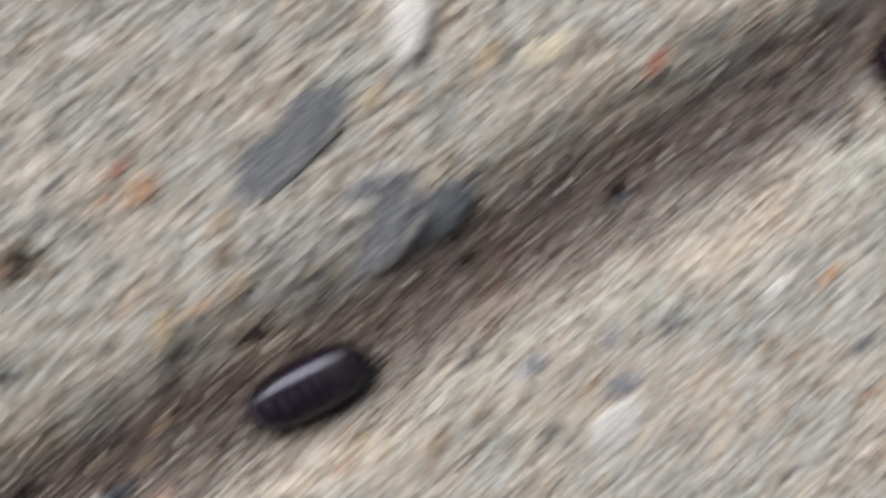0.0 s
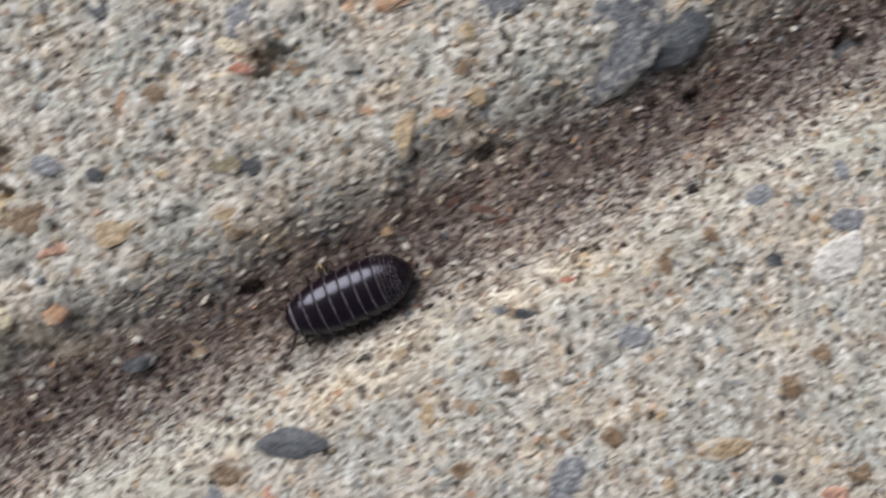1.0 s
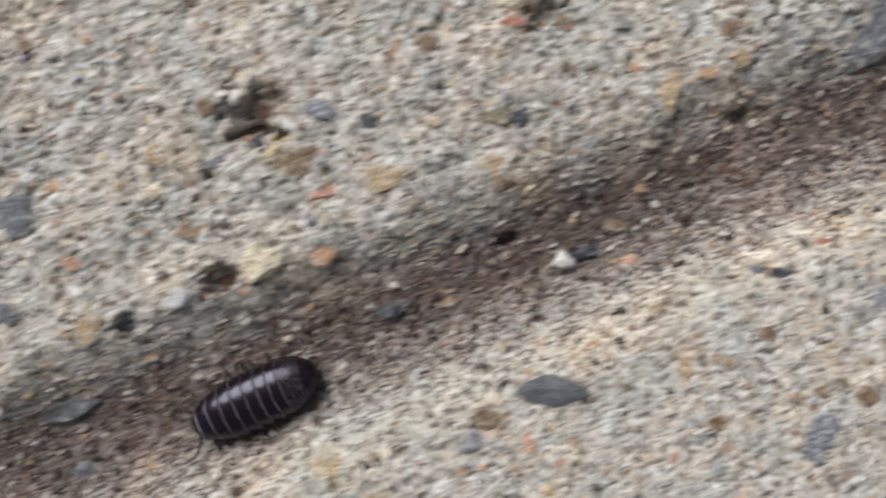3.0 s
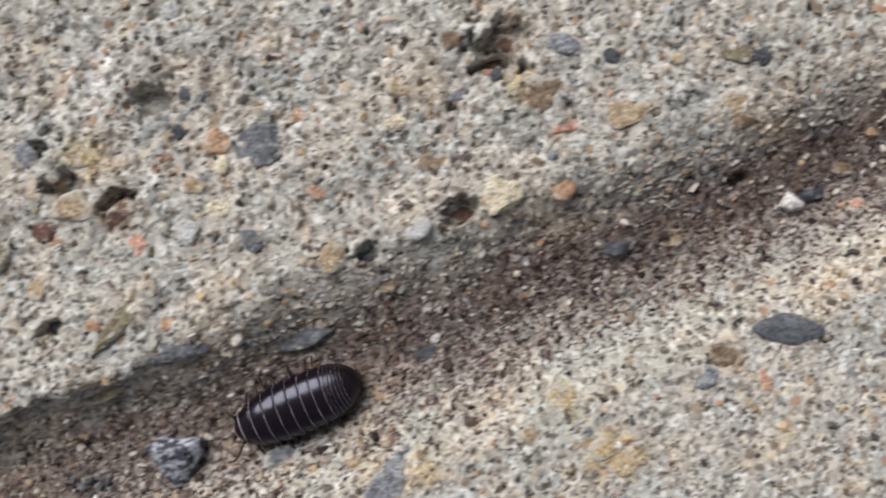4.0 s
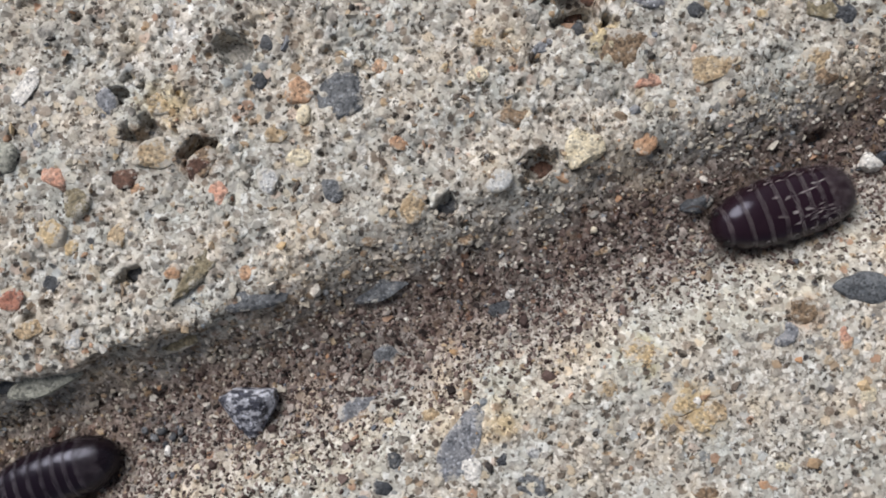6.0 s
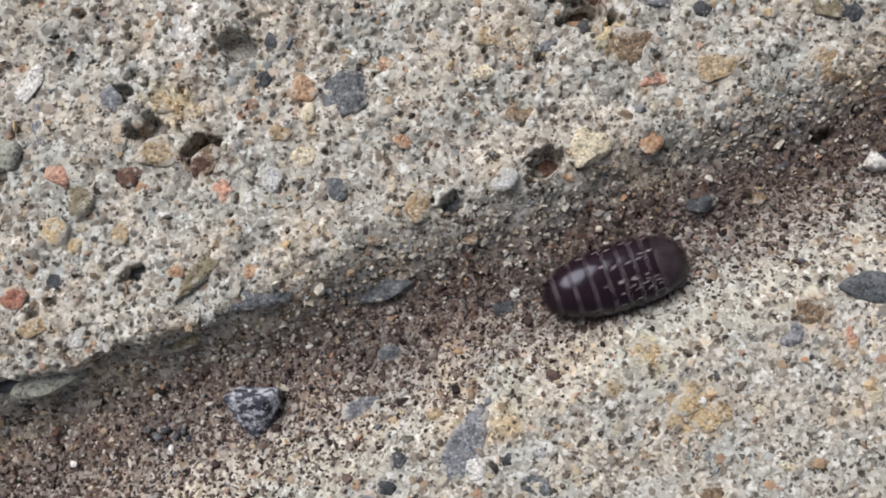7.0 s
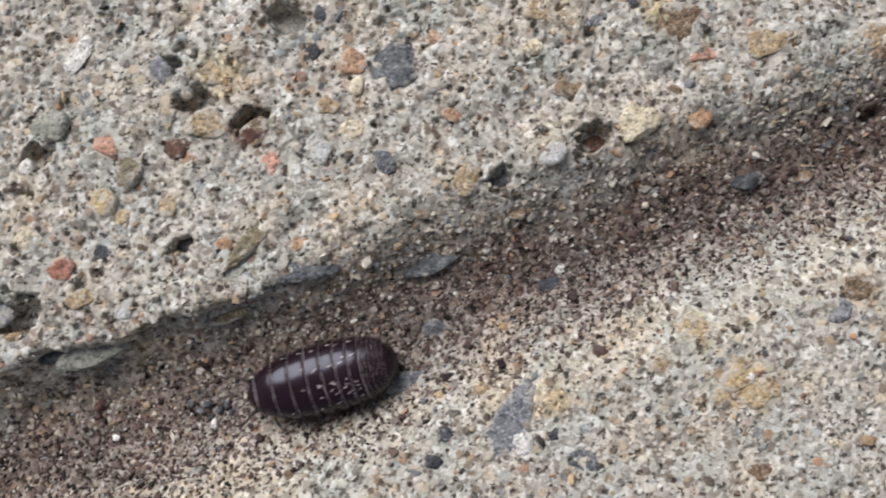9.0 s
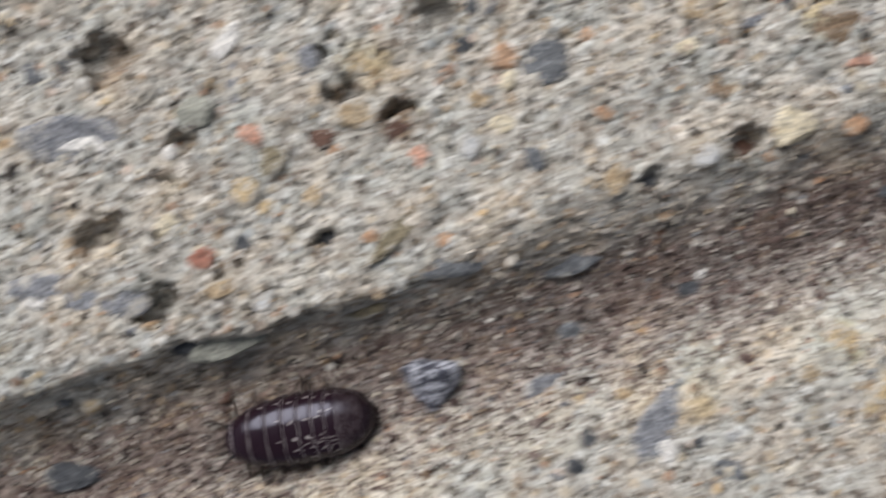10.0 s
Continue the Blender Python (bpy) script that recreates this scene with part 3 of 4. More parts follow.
pebble("cream", 12.0, 26.6, 2.1, 1.1, -19, 0.40, 0.60)
pebble("white", 8.2, 26.7, 1.4, 1.1, 61, 0.50, 0.60)
pebble("tan", 32.1, 27.8, 1.6, 1.4, 1, 0.30, 0.60)
pebble("white", 30.2, 28.2, 0.7, 0.6, 1, 0.60, 0.60)
pebble("red", 12.7, 24.6, 1.8, 0.8, 1, 0.20, 0.60)
pebble("brown", 22.7, 7.7, 2.3, 1.3, -19, 0.30, 0.60)
pebble("grey", 43.7, 0.1, 2.9, 1.5, 21, 0.15, 0.60)
pebble("brown", 35.7, -1.8, 1.8, 1.1, -9, 0.20, 0.60)
pebble("grey", 47.8, 6.0, 2.9, 2.9, 1, 0.10, 0.60)
pebble("grey", 22.0, 25.1, 1.9, 1.5, 1, 0.12, 0.60)
pebble("brown", 53.2, 10.2, 1.5, 1.2, -39, 0.30, 0.60)
pebble("tan", 61.5, 14.1, 1.5, 1.0, 1, 0.30, 0.60)
pebble("brown", 31.5, -9.8, 1.9, 1.2, 1, 0.20, 0.60)
pebble("brown", 65.4, -9.9, 1.9, 1.7, 31, 0.30, 0.60)
pebble("pink", 63.5, -11.9, 2.1, 1.2, 1, 0.30, 0.60)
pebble("pink", -54.1, -2.9, 2.5, 1.8, 79, 0.55, 0.80)
pebble("olive", -52.2, -5.1, 2.6, 1.9, 69, 0.45, 0.80)
pebble("tan", -45.4, -0.5, 2.8, 2.0, 24, 0.35, 0.60)
pebble("orange", -47.1, -3.2, 1.8, 1.3, 24, 0.30, 0.60)
pebble("brown", -41.6, -0.9, 2.6, 1.8, 74, 0.10, 0.60)
pebble("red", -57.0, -14.0, 2.0, 1.5, -1, 0.50, 0.80)
pebble("yellow", -54.1, -7.8, 2.5, 2.3, 64, 0.35, 0.60)
pebble("tan", -48.3, -7.6, 1.7, 1.4, 64, 0.30, 0.60)
pebble("yellow", -52.4, -9.1, 1.6, 1.0, 44, 0.30, 0.60)
pebble("slate", -29.9, 5.9, 3.3, 3.0, 44, 0.20, 0.60, shape=21)
pebble("orange", -33.5, 6.0, 2.2, 2.2, 4, 0.30, 0.60)
pebble("cream", -33.0, 4.2, 1.6, 1.1, 74, 0.50, 0.60)
pebble("orange", -26.6, 8.6, 1.6, 1.5, 4, 0.40, 0.60)
pebble("cream", -33.0, 0.2, 1.9, 1.5, 14, 0.45, 0.60)
pebble("tan", -35.3, 2.1, 1.7, 1.5, 4, 0.30, 0.60)
pebble("bluegrey", -50.4, 3.6, 2.4, 1.8, 64, 0.15, 0.60)
pebble("yellow", -45.2, 4.1, 2.9, 1.9, 14, 0.25, 0.60)
pebble("grey", -39.6, 9.1, 2.7, 1.5, 14, 0.05, 0.60)
pebble("navy", -36.7, 10.1, 1.5, 1.4, 4, 0.25, 0.60)
pebble("quartz", -44.1, 10.8, 5.4, 2.4, 84, 0.12, 0.30)
pebble("white", -57.3, 4.6, 2.7, 1.6, 64, 0.30, 0.60)
pebble("bluegrey", -55.9, 1.2, 4.6, 1.5, -60, 0.06, 0.60)
pebble("brown", -5.6, 11.5, 5.7, 2.8, -6, 0.40, 0.60)
pebble("pink", -3.2, 9.2, 2.3, 1.5, 14, 0.20, 0.60)
pebble("brown", 12.1, 10.9, 2.0, 1.7, 4, 0.30, 0.60)
pebble("orange", -10.2, 0.4, 1.6, 1.2, -16, 0.30, 0.60)
pebble("cream", -8.4, 2.8, 2.8, 2.4, 64, 0.55, 0.80)
pebble("rust", 33.5, 13.2, 3.5, 1.5, -14, 0.15, 0.60)
pebble("rust", 34.8, 12.2, 2.2, 1.3, 1, 0.15, 0.60)
pebble("rust", 30.7, 13.7, 2.0, 1.3, 21, 0.10, 0.60)
pebble("quartz", -15.8, -0.6, 2.1, 1.5, 24, 0.30, 0.60)
pebble("slate", -20.5, -2.8, 2.4, 2.0, 4, 0.10, 0.60)
pebble("orange", -3.4, 3.9, 2.1, 1.9, 54, 0.20, 0.60)
pebble("navy", 13.7, 5.8, 1.9, 1.3, 4, 0.10, 0.60)
pebble("navy", 2.2, -0.6, 2.8, 2.1, 4, 0.20, 0.60)
pebble("navy", -14.5, -11.7, 1.9, 1.5, 34, 0.50, 0.60)
pebble("white", -13.6, -10.4, 0.8, 0.8, 4, 0.60, 0.60)
pebble("slate", -24.5, -16.8, 2.2, 1.7, 4, 0.40, 0.60)
pebble("bluegrey", -26.4, -21.7, 3.4, 1.7, 29, 0.15, 0.40)
pebble("olive", -40.9, -10.0, 5.0, 1.3, 54, 0.60, 0.80)
pebble("orange", -43.1, -10.5, 1.3, 1.1, 4, 0.40, 0.60)
pebble("orange", -36.7, -10.0, 2.3, 1.0, 19, 0.40, 0.60)
pebble("navy", -46.8, -10.4, 3.1, 1.8, 74, 0.20, 0.60)
pebble("slate", -36.4, -12.2, 5.6, 1.5, 12, 0.05, 0.40)
pebble("slate", -27.1, -11.3, 5.8, 1.5, 16, 0.08, 0.40)
pebble("greygreen", -53.7, -20.6, 5.6, 2.0, 26, 0.75, 0.45)
pebble("olive", -42.9, -16.6, 3.6, 1.3, 22, 0.25, 0.50)
pebble("bluegrey", -17.2, -23.6, 5.0, 2.9, 66, 0.18, 0.50)
pebble("white", -16.5, -25.8, 1.9, 1.5, 44, 0.40, 0.50)
pebble("navy", -23.0, -25.6, 1.4, 1.3, 4, 0.35, 0.60)
pebble("navy", -23.8, -27.9, 1.5, 1.2, -16, 0.30, 0.60)
pebble("slate", -11.0, -26.8, 2.8, 1.5, 4, 0.05, 0.60)
pebble("navy", -13.5, -24.7, 1.2, 1.0, 4, 0.20, 0.60)
pebble("yellow", 1.8, -18.6, 2.4, 1.8, 24, 0.25, 0.60)
pebble("yellow", 3.3, -20.0, 2.7, 1.9, -6, 0.30, 0.60)
pebble("tan", 4.5, -19.2, 1.8, 1.7, 4, 0.30, 0.60)
pebble("yellow", 0.7, -20.0, 1.7, 1.4, 4, 0.20, 0.60)
pebble("white", 2.8, -18.4, 0.6, 0.6, 4, 0.50, 0.60)
pebble("yellow", -2.1, -14.6, 2.9, 2.1, 4, 0.20, 0.60)
pebble("brown", 11.7, -10.0, 2.6, 1.9, 4, 0.30, 0.60)
pebble("bluegrey", 9.9, -12.1, 2.1, 1.6, 24, 0.20, 0.60)
pebble("orange", 15.5, -12.1, 2.0, 1.0, 79, 0.20, 0.60)
pebble("brown", -14.3, 5.6, 3.1, 1.7, 14, 0.20, 0.60)
pebble("tan", -23.2, -3.4, 2.5, 1.8, 74, 0.15, 0.60)
pebble("cream", -18.2, 8.6, 1.6, 1.1, 4, 0.40, 0.60)
pebble("bluegrey", -12.0, 11.6, 3.2, 1.9, 14, 0.15, 0.60)
pebble("tan", -17.9, 11.7, 1.9, 1.5, 14, 0.20, 0.60)
pebble("tan", -4.8, -17.9, 1.8, 1.5, 4, 0.30, 0.60)
pebble("tan", -20.1, -21.5, 1.5, 1.2, 4, 0.40, 0.60)
pebble("navy", -37.1, 6.6, 1.4, 1.1, 64, 0.20, 0.60)
pebble("quartz", -35.7, -2.1, 1.9, 1.9, 4, 0.25, 0.60)
pebble("tan", -55.1, -16.3, 1.9, 1.4, 24, 0.20, 0.60)
pebble("quartz", -51.6, -17.0, 2.1, 1.7, 24, 0.20, 0.60)
pebble("orange", -24.5, 2.1, 1.4, 1.1, 4, 0.30, 0.60)
pebble("brown", 3.8, -26.5, 2.4, 1.5, 4, 0.20, 0.60)
pebble("brown", -5.6, -5.8, 1.5, 1.0, 4, 0.30, 0.60)
pebble("brown", 7.7, 0.0, 2.0, 1.3, 4, 0.30, 0.60)
pebble("bluegrey", -68.0, -5.3, 7.6, 3.4, 1, 0.15, 0.40, shape=21)
pebble("white", -68.0, -5.5, 3.5, 1.6, 6, 0.45, 0.40)
pebble("bluegrey", -67.4, -18.4, 8.4, 3.2, 3, 0.15, 0.40, shape=22)
pebble("white", -70.6, -19.1, 1.7, 1.5, 6, 0.40, 0.60)
pebble("navy", -58.3, -21.4, 2.1, 1.9, 6, 0.40, 0.60)
pebble("navy", -68.6, -27.6, 1.5, 1.2, 6, 0.30, 0.60)
pebble("navy", -68.0, -35.0, 3.8, 2.4, 6, 0.40, 0.60)
pebble("greygreen", -59.1, -1.9, 2.6, 2.2, 36, 0.40, 0.60)
pebble("yellow", -66.6, -1.6, 1.6, 1.1, 36, 0.30, 0.60)
pebble("slate", -74.0, -0.3, 2.4, 1.9, 6, 0.10, 0.60)
pebble("navy", -70.3, 0.9, 1.9, 1.4, 6, 0.10, 0.60)
pebble("cream", -60.1, -11.5, 1.9, 1.9, 6, 0.30, 0.60)
pebble("bluegrey", 12.4, 29.2, 3.7, 1.9, 78, 0.25, 0.60)
pebble("orange", 26.2, 30.8, 2.2, 1.4, 8, 0.30, 0.60)
pebble("orange", 22.0, 30.0, 1.6, 1.2, 48, 0.30, 0.60)
pebble("slate", 0.2, 29.8, 1.6, 1.4, -2, 0.30, 0.60)
pebble("slate", 68.0, 28.2, 3.0, 1.5, 28, 0.20, 0.60)
pebble("slate", 38.4, 34.3, 10.6, 3.7, 43, 0.30, 0.35, shape=21)
pebble("orange", 25.7, 31.2, 3.4, 1.9, 36, 0.30, 0.60)
pebble("red", 23.6, 33.0, 1.9, 1.2, 26, 0.30, 0.60)
pebble("white", 49.2, 44.0, 6.2, 3.0, 76, 0.80, 0.80)
pebble("tan", 55.9, 40.2, 2.4, 1.9, 56, 0.40, 0.60)
pebble("cream", 61.0, 40.7, 3.3, 2.1, 16, 0.35, 0.60)
pebble("red", 70.1, 38.8, 1.9, 1.4, 56, 0.40, 0.60)
pebble("tan", 45.8, 37.5, 2.4, 1.6, 46, 0.30, 0.60)
pebble("orange", 83.5, 19.7, 2.4, 1.0, 41, 0.30, 0.60)
pebble("white", 79.2, 19.1, 1.9, 1.0, 36, 0.40, 0.60)


def scatter_pebbles():
    """Smaller coloured stones over the rest of the slab."""
    rng = random.Random(5)
    kinds = ["tan", "brown", "grey", "grey", "orange", "slate", "navy", "cream", "white", "quartz", "pink", "yellow", "bluegrey", "brown", "tan"]
    for _ in range(135):
        s, d = rng.uniform(-78, 88), rng.uniform(-34, 34)
        x, y = COS * s - SIN * d, SIN * s + COS * d
        if any(math.hypot(x - a, y - b) < 0.6 * l + 1.0 for a, b, l, *_ in FOOTPRINTS):
            continue
        size = rng.uniform(0.9, 1.9)
        if -10 < d - 0.055 * s < 2.5:
            continue
        pebble(rng.choice(kinds), x, y, size, size * rng.uniform(0.6, 0.95), rng.uniform(0, 180), rng.uniform(0.15, 0.45), 0.7)


scatter_pebbles()


def scatter_grains(name, label, material, count, seed, spread, stand, band, pile=(1, 1)):
    """Many small grains as one mesh. stand: how far they stand out, in their size; band: the stretch across the groove that they fill; pile: how they gather in it."""
    rng = np.random.RandomState(seed)
    bm = bmesh.new()
    bmesh.ops.create_icosphere(bm, subdivisions=1, radius=1.0)
    unit = np.array([v.co[:] for v in bm.verts])
    tris = np.array([[v.index for v in f.verts] for f in bm.faces])
    bm.free()
    s, d = rng.uniform(-82, 96, count), rng.uniform(-38, 38, count)
    if band:
        d = 0.063 * s + band[1] - (band[1] - band[0]) * (1 + 0.30 * step(-8, -36, s)) * rng.beta(*pile, count) + 1.4 * value_noise(s, 0 * s, 4.0, 12) + 0.8 * value_noise(s, d, 1.3, 13) + rng.normal(0, 1.3, count)
    x, y = COS * s - SIN * d, SIN * s + COS * d
    keep = np.ones(count, bool)
    for a, b, l, w, turn in FOOTPRINTS:
        c, n = math.cos(radians(turn)), math.sin(radians(turn))
        u, v = (x - a) * c + (y - b) * n, -(x - a) * n + (y - b) * c
        keep &= (u / (0.5 * l)) ** 2 + (v / (0.5 * w)) ** 2 > 0.55
    x, y = x[keep], y[keep]
    count = len(x)
    size = np.clip(rng.lognormal(spread, 0.42, count), 0.08, 0.55)
    axes = size[:, None] * rng.uniform(0.5, 1.55, (count, 3)) * (1, 1, 0.75)
    quat = rng.normal(size=(count, 4)) * (1.0, 0.35, 0.35, 1.0)
    quat /= np.linalg.norm(quat, axis=1, keepdims=True)
    w, i, j, k = quat.T
    turn = np.stack([
        np.stack([1 - 2 * (j * j + k * k), 2 * (i * j - k * w), 2 * (i * k + j * w)], -1),
        np.stack([2 * (i * j + k * w), 1 - 2 * (i * i + k * k), 2 * (j * k - i * w)], -1),
        np.stack([2 * (i * k - j * w), 2 * (j * k + i * w), 1 - 2 * (i * i + j * j)], -1)], 1)
    local = unit[None] * rng.uniform(0.50, 1.30, (count, len(unit), 1)) * axes[:, None]
    world_co = np.einsum("nab,nvb->nva", turn, local)
    world_co += np.stack([x, y, ground_height(x, y) + size * rng.uniform(*stand, count)], -1)[:, None]
    faces = (tris[None] + (np.arange(count) * len(unit))[:, None, None]).reshape(-1, 3)
    me = bpy.data.meshes.new(name)
    me.vertices.add(count * len(unit))
    me.vertices.foreach_set("co", (world_co.reshape(-1) * MM).astype(np.float32))
    me.loops.add(faces.size)
    me.loops.foreach_set("vertex_index", faces.reshape(-1).astype(np.int32))
    me.polygons.add(len(faces))
    me.polygons.foreach_set("loop_start", np.arange(0, faces.size, 3, dtype=np.int32))
    me.polygons.foreach_set("use_smooth", np.repeat(rng.rand(count) < 0.08, len(tris)))
    me.update(calc_edges=True)
    me.materials.append(material)
    ob = new(name, me)
    ob.parent = ground
    return tagged(ob, label, kind="stuff")


scatter_grains("coarse_sand", "coarse coloured sand grains bedded in worn cement", coarse, 1500, 8, -1.02, (-0.55, -0.25), None)
scatter_grains("sand_grains", "fine mixed sand grains in worn cement", sand, 17000, 3, -1.50, (-0.85, -0.30), None)
scatter_grains("sand_grains", "fine mixed sand grains on the groove wall", sand, 7000, 6, -1.75, (-0.60, 0.12), (0.8, 5.4))
scatter_grains("loose_grit", "dark brown grit and silty dirt gathered in the groove", grit, 31000, 4, -1.90, (-0.75, 0.10), (-10.2, -0.2), (1.15, 1.75))


# ---------------------------------------------------------------- loose stones in the groove
def loose_stone(name, label, kind, x, y, lift, size, turns, seed, chips, fine=4):
    bm = stone_bmesh(seed, fine, chips)
    me = bpy.data.meshes.new(name)
    bm.to_mesh(me)
    bm.free()
    me.materials.append(STONES[kind])
    ob = new(name, me)
    ob.matrix_basis = pose(x * MM, y * MM, (float(ground_height(x, y)) + lift) * MM, *turns) @ Matrix.Diagonal((*[v * MM for v in size], 1))
    return tagged(ob, label, "stone")


def chipped_stone():
    """The three-cornered chip: a slanted, broken wedge."""
    bm = bmesh.new()
    ring = [bm.verts.new(p) for p in ((-2.45, 0.85, 0), (-1.2, 1.75, 0), (2.35, 1.9, 0), (2.55, 0.7, 0), (0.8, -3.0, 0), (0.35, -3.1, 0))]
    mid = [bm.verts.new(p) for p in ((-2.45, 0.9, 0.9), (-1.2, 1.8, 1.3), (2.4, 1.95, 1.2), (2.5, 0.75, 1.1), (0.8, -2.95, 0.6), (0.3, -3.05, 0.55))]
    top = [bm.verts.new(p) for p in ((-1.75, 0.7, 1.45), (-0.9, 1.15, 2.0), (1.55, 1.25, 2.1), (1.7, 0.5, 1.85), (0.7, -2.1, 1.0), (0.35, -2.2, 0.9))]
    bm.faces.new(ring[::-1])
    bm.faces.new((top[0], top[1], top[5]))
    bm.faces.new((top[1], top[2], top[4], top[5]))
    bm.faces.new((top[2], top[3], top[4]))
    for a, b in ((ring, mid), (mid, top)):
        for n in range(6):
            bm.faces.new((a[n], a[(n + 1) % 6], b[(n + 1) % 6], b[n]))
    bmesh.ops.recalc_face_normals(bm, faces=bm.faces)
    bmesh.ops.bevel(bm, geom=list(bm.edges), offset=0.09, segments=1, affect="EDGES")
    bmesh.ops.triangulate(bm, faces=bm.faces)
    bmesh.ops.subdivide_edges(bm, edges=list(bm.edges), cuts=2, use_grid_fill=True)
    for v in bm.verts:
        v.co += Vector((noise.noise(v.co * 1.7), noise.noise(v.co * 1.7 + Vector((5, 0, 0))), noise.noise(v.co * 2.0 + Vector((0, 7, 0))))) * 0.16
        v.co *= 1.1 * MM
    me = bpy.data.meshes.new("stone_chip")
    bm.to_mesh(me)
    bm.free()
    me.materials.append(chip_stone)
    ob = new("stone_chip", me)
    x, y = -36.9, -22.7
    ob.matrix_basis = pose(x * MM, y * MM, (float(ground_height(x, y)) + 0.15) * MM, 5, -4, 2)
    return tagged(ob, "sharp three-cornered blue-grey stone chip with pale crystal faces", "stone")


sliver_stone = stone_material("blue_black_sliver", (0.03, 0.034, 0.045), (0.12, 0.13, 0.16), 0.4, None, (0.45, 0.6), 1.9)
STONES["sliver"] = sliver_stone
chip_stone = stone_material("blue_grey_crystal", (0.050, 0.053, 0.075), (0.46, 0.475, 0.54), 0.4, None, (0.47, 0.53), 1.5, 0.40)
chipped_stone()
loose_stone("stone_chip", "small angular white quartz pebble lying in the groove", "white", 18.3, 4.0, 0.6, (1.95, 2.15, 1.9), (10, -8, 20), 44, 7)
loose_stone("stone_chip", "dark slate sliver lying beside a white pebble", "sliver", 20.4, 4.75, 0.35, (2.9, 1.25, 0.8), (6, 0, 22), 51, 5)


GRIT_CHIPS = [
    ("navy", -44.9, -25.4, 1.0), ("navy", -43.8, -25.9, 0.8), ("slate", -45.6, -26.1, 0.9), ("navy", -44.4, -26.6, 0.7), ("slate", -43.1, -25.2, 0.8),
    ("slate", -46.4, -25.5, 0.7), ("navy", -42.6, -25.9, 0.7), ("white", -44.1, -27.1, 0.9), ("white", -53.2, -29.2, 0.8), ("rust", -55.0, -26.4, 1.3)]
CHIP_WORDS = {"navy": "small blue-black chip among the grit", "slate": "small dark grey chip among the grit", "white": "small white quartz chip among the grit", "rust": "small dull red-brown chip among the grit"}
for n, (kind, x, y, size) in enumerate(GRIT_CHIPS):
    chip = loose_stone("stone_chip", CHIP_WORDS[kind], kind, x, y, 0.18 * size, (1.15 * size, 0.9 * size, 0.75 * size), (n * 31 % 25, n * 17 % 20, n * 67 % 180), 60 + n, 6, 2)
    tagged(chip, group="small chips lying in the groove")


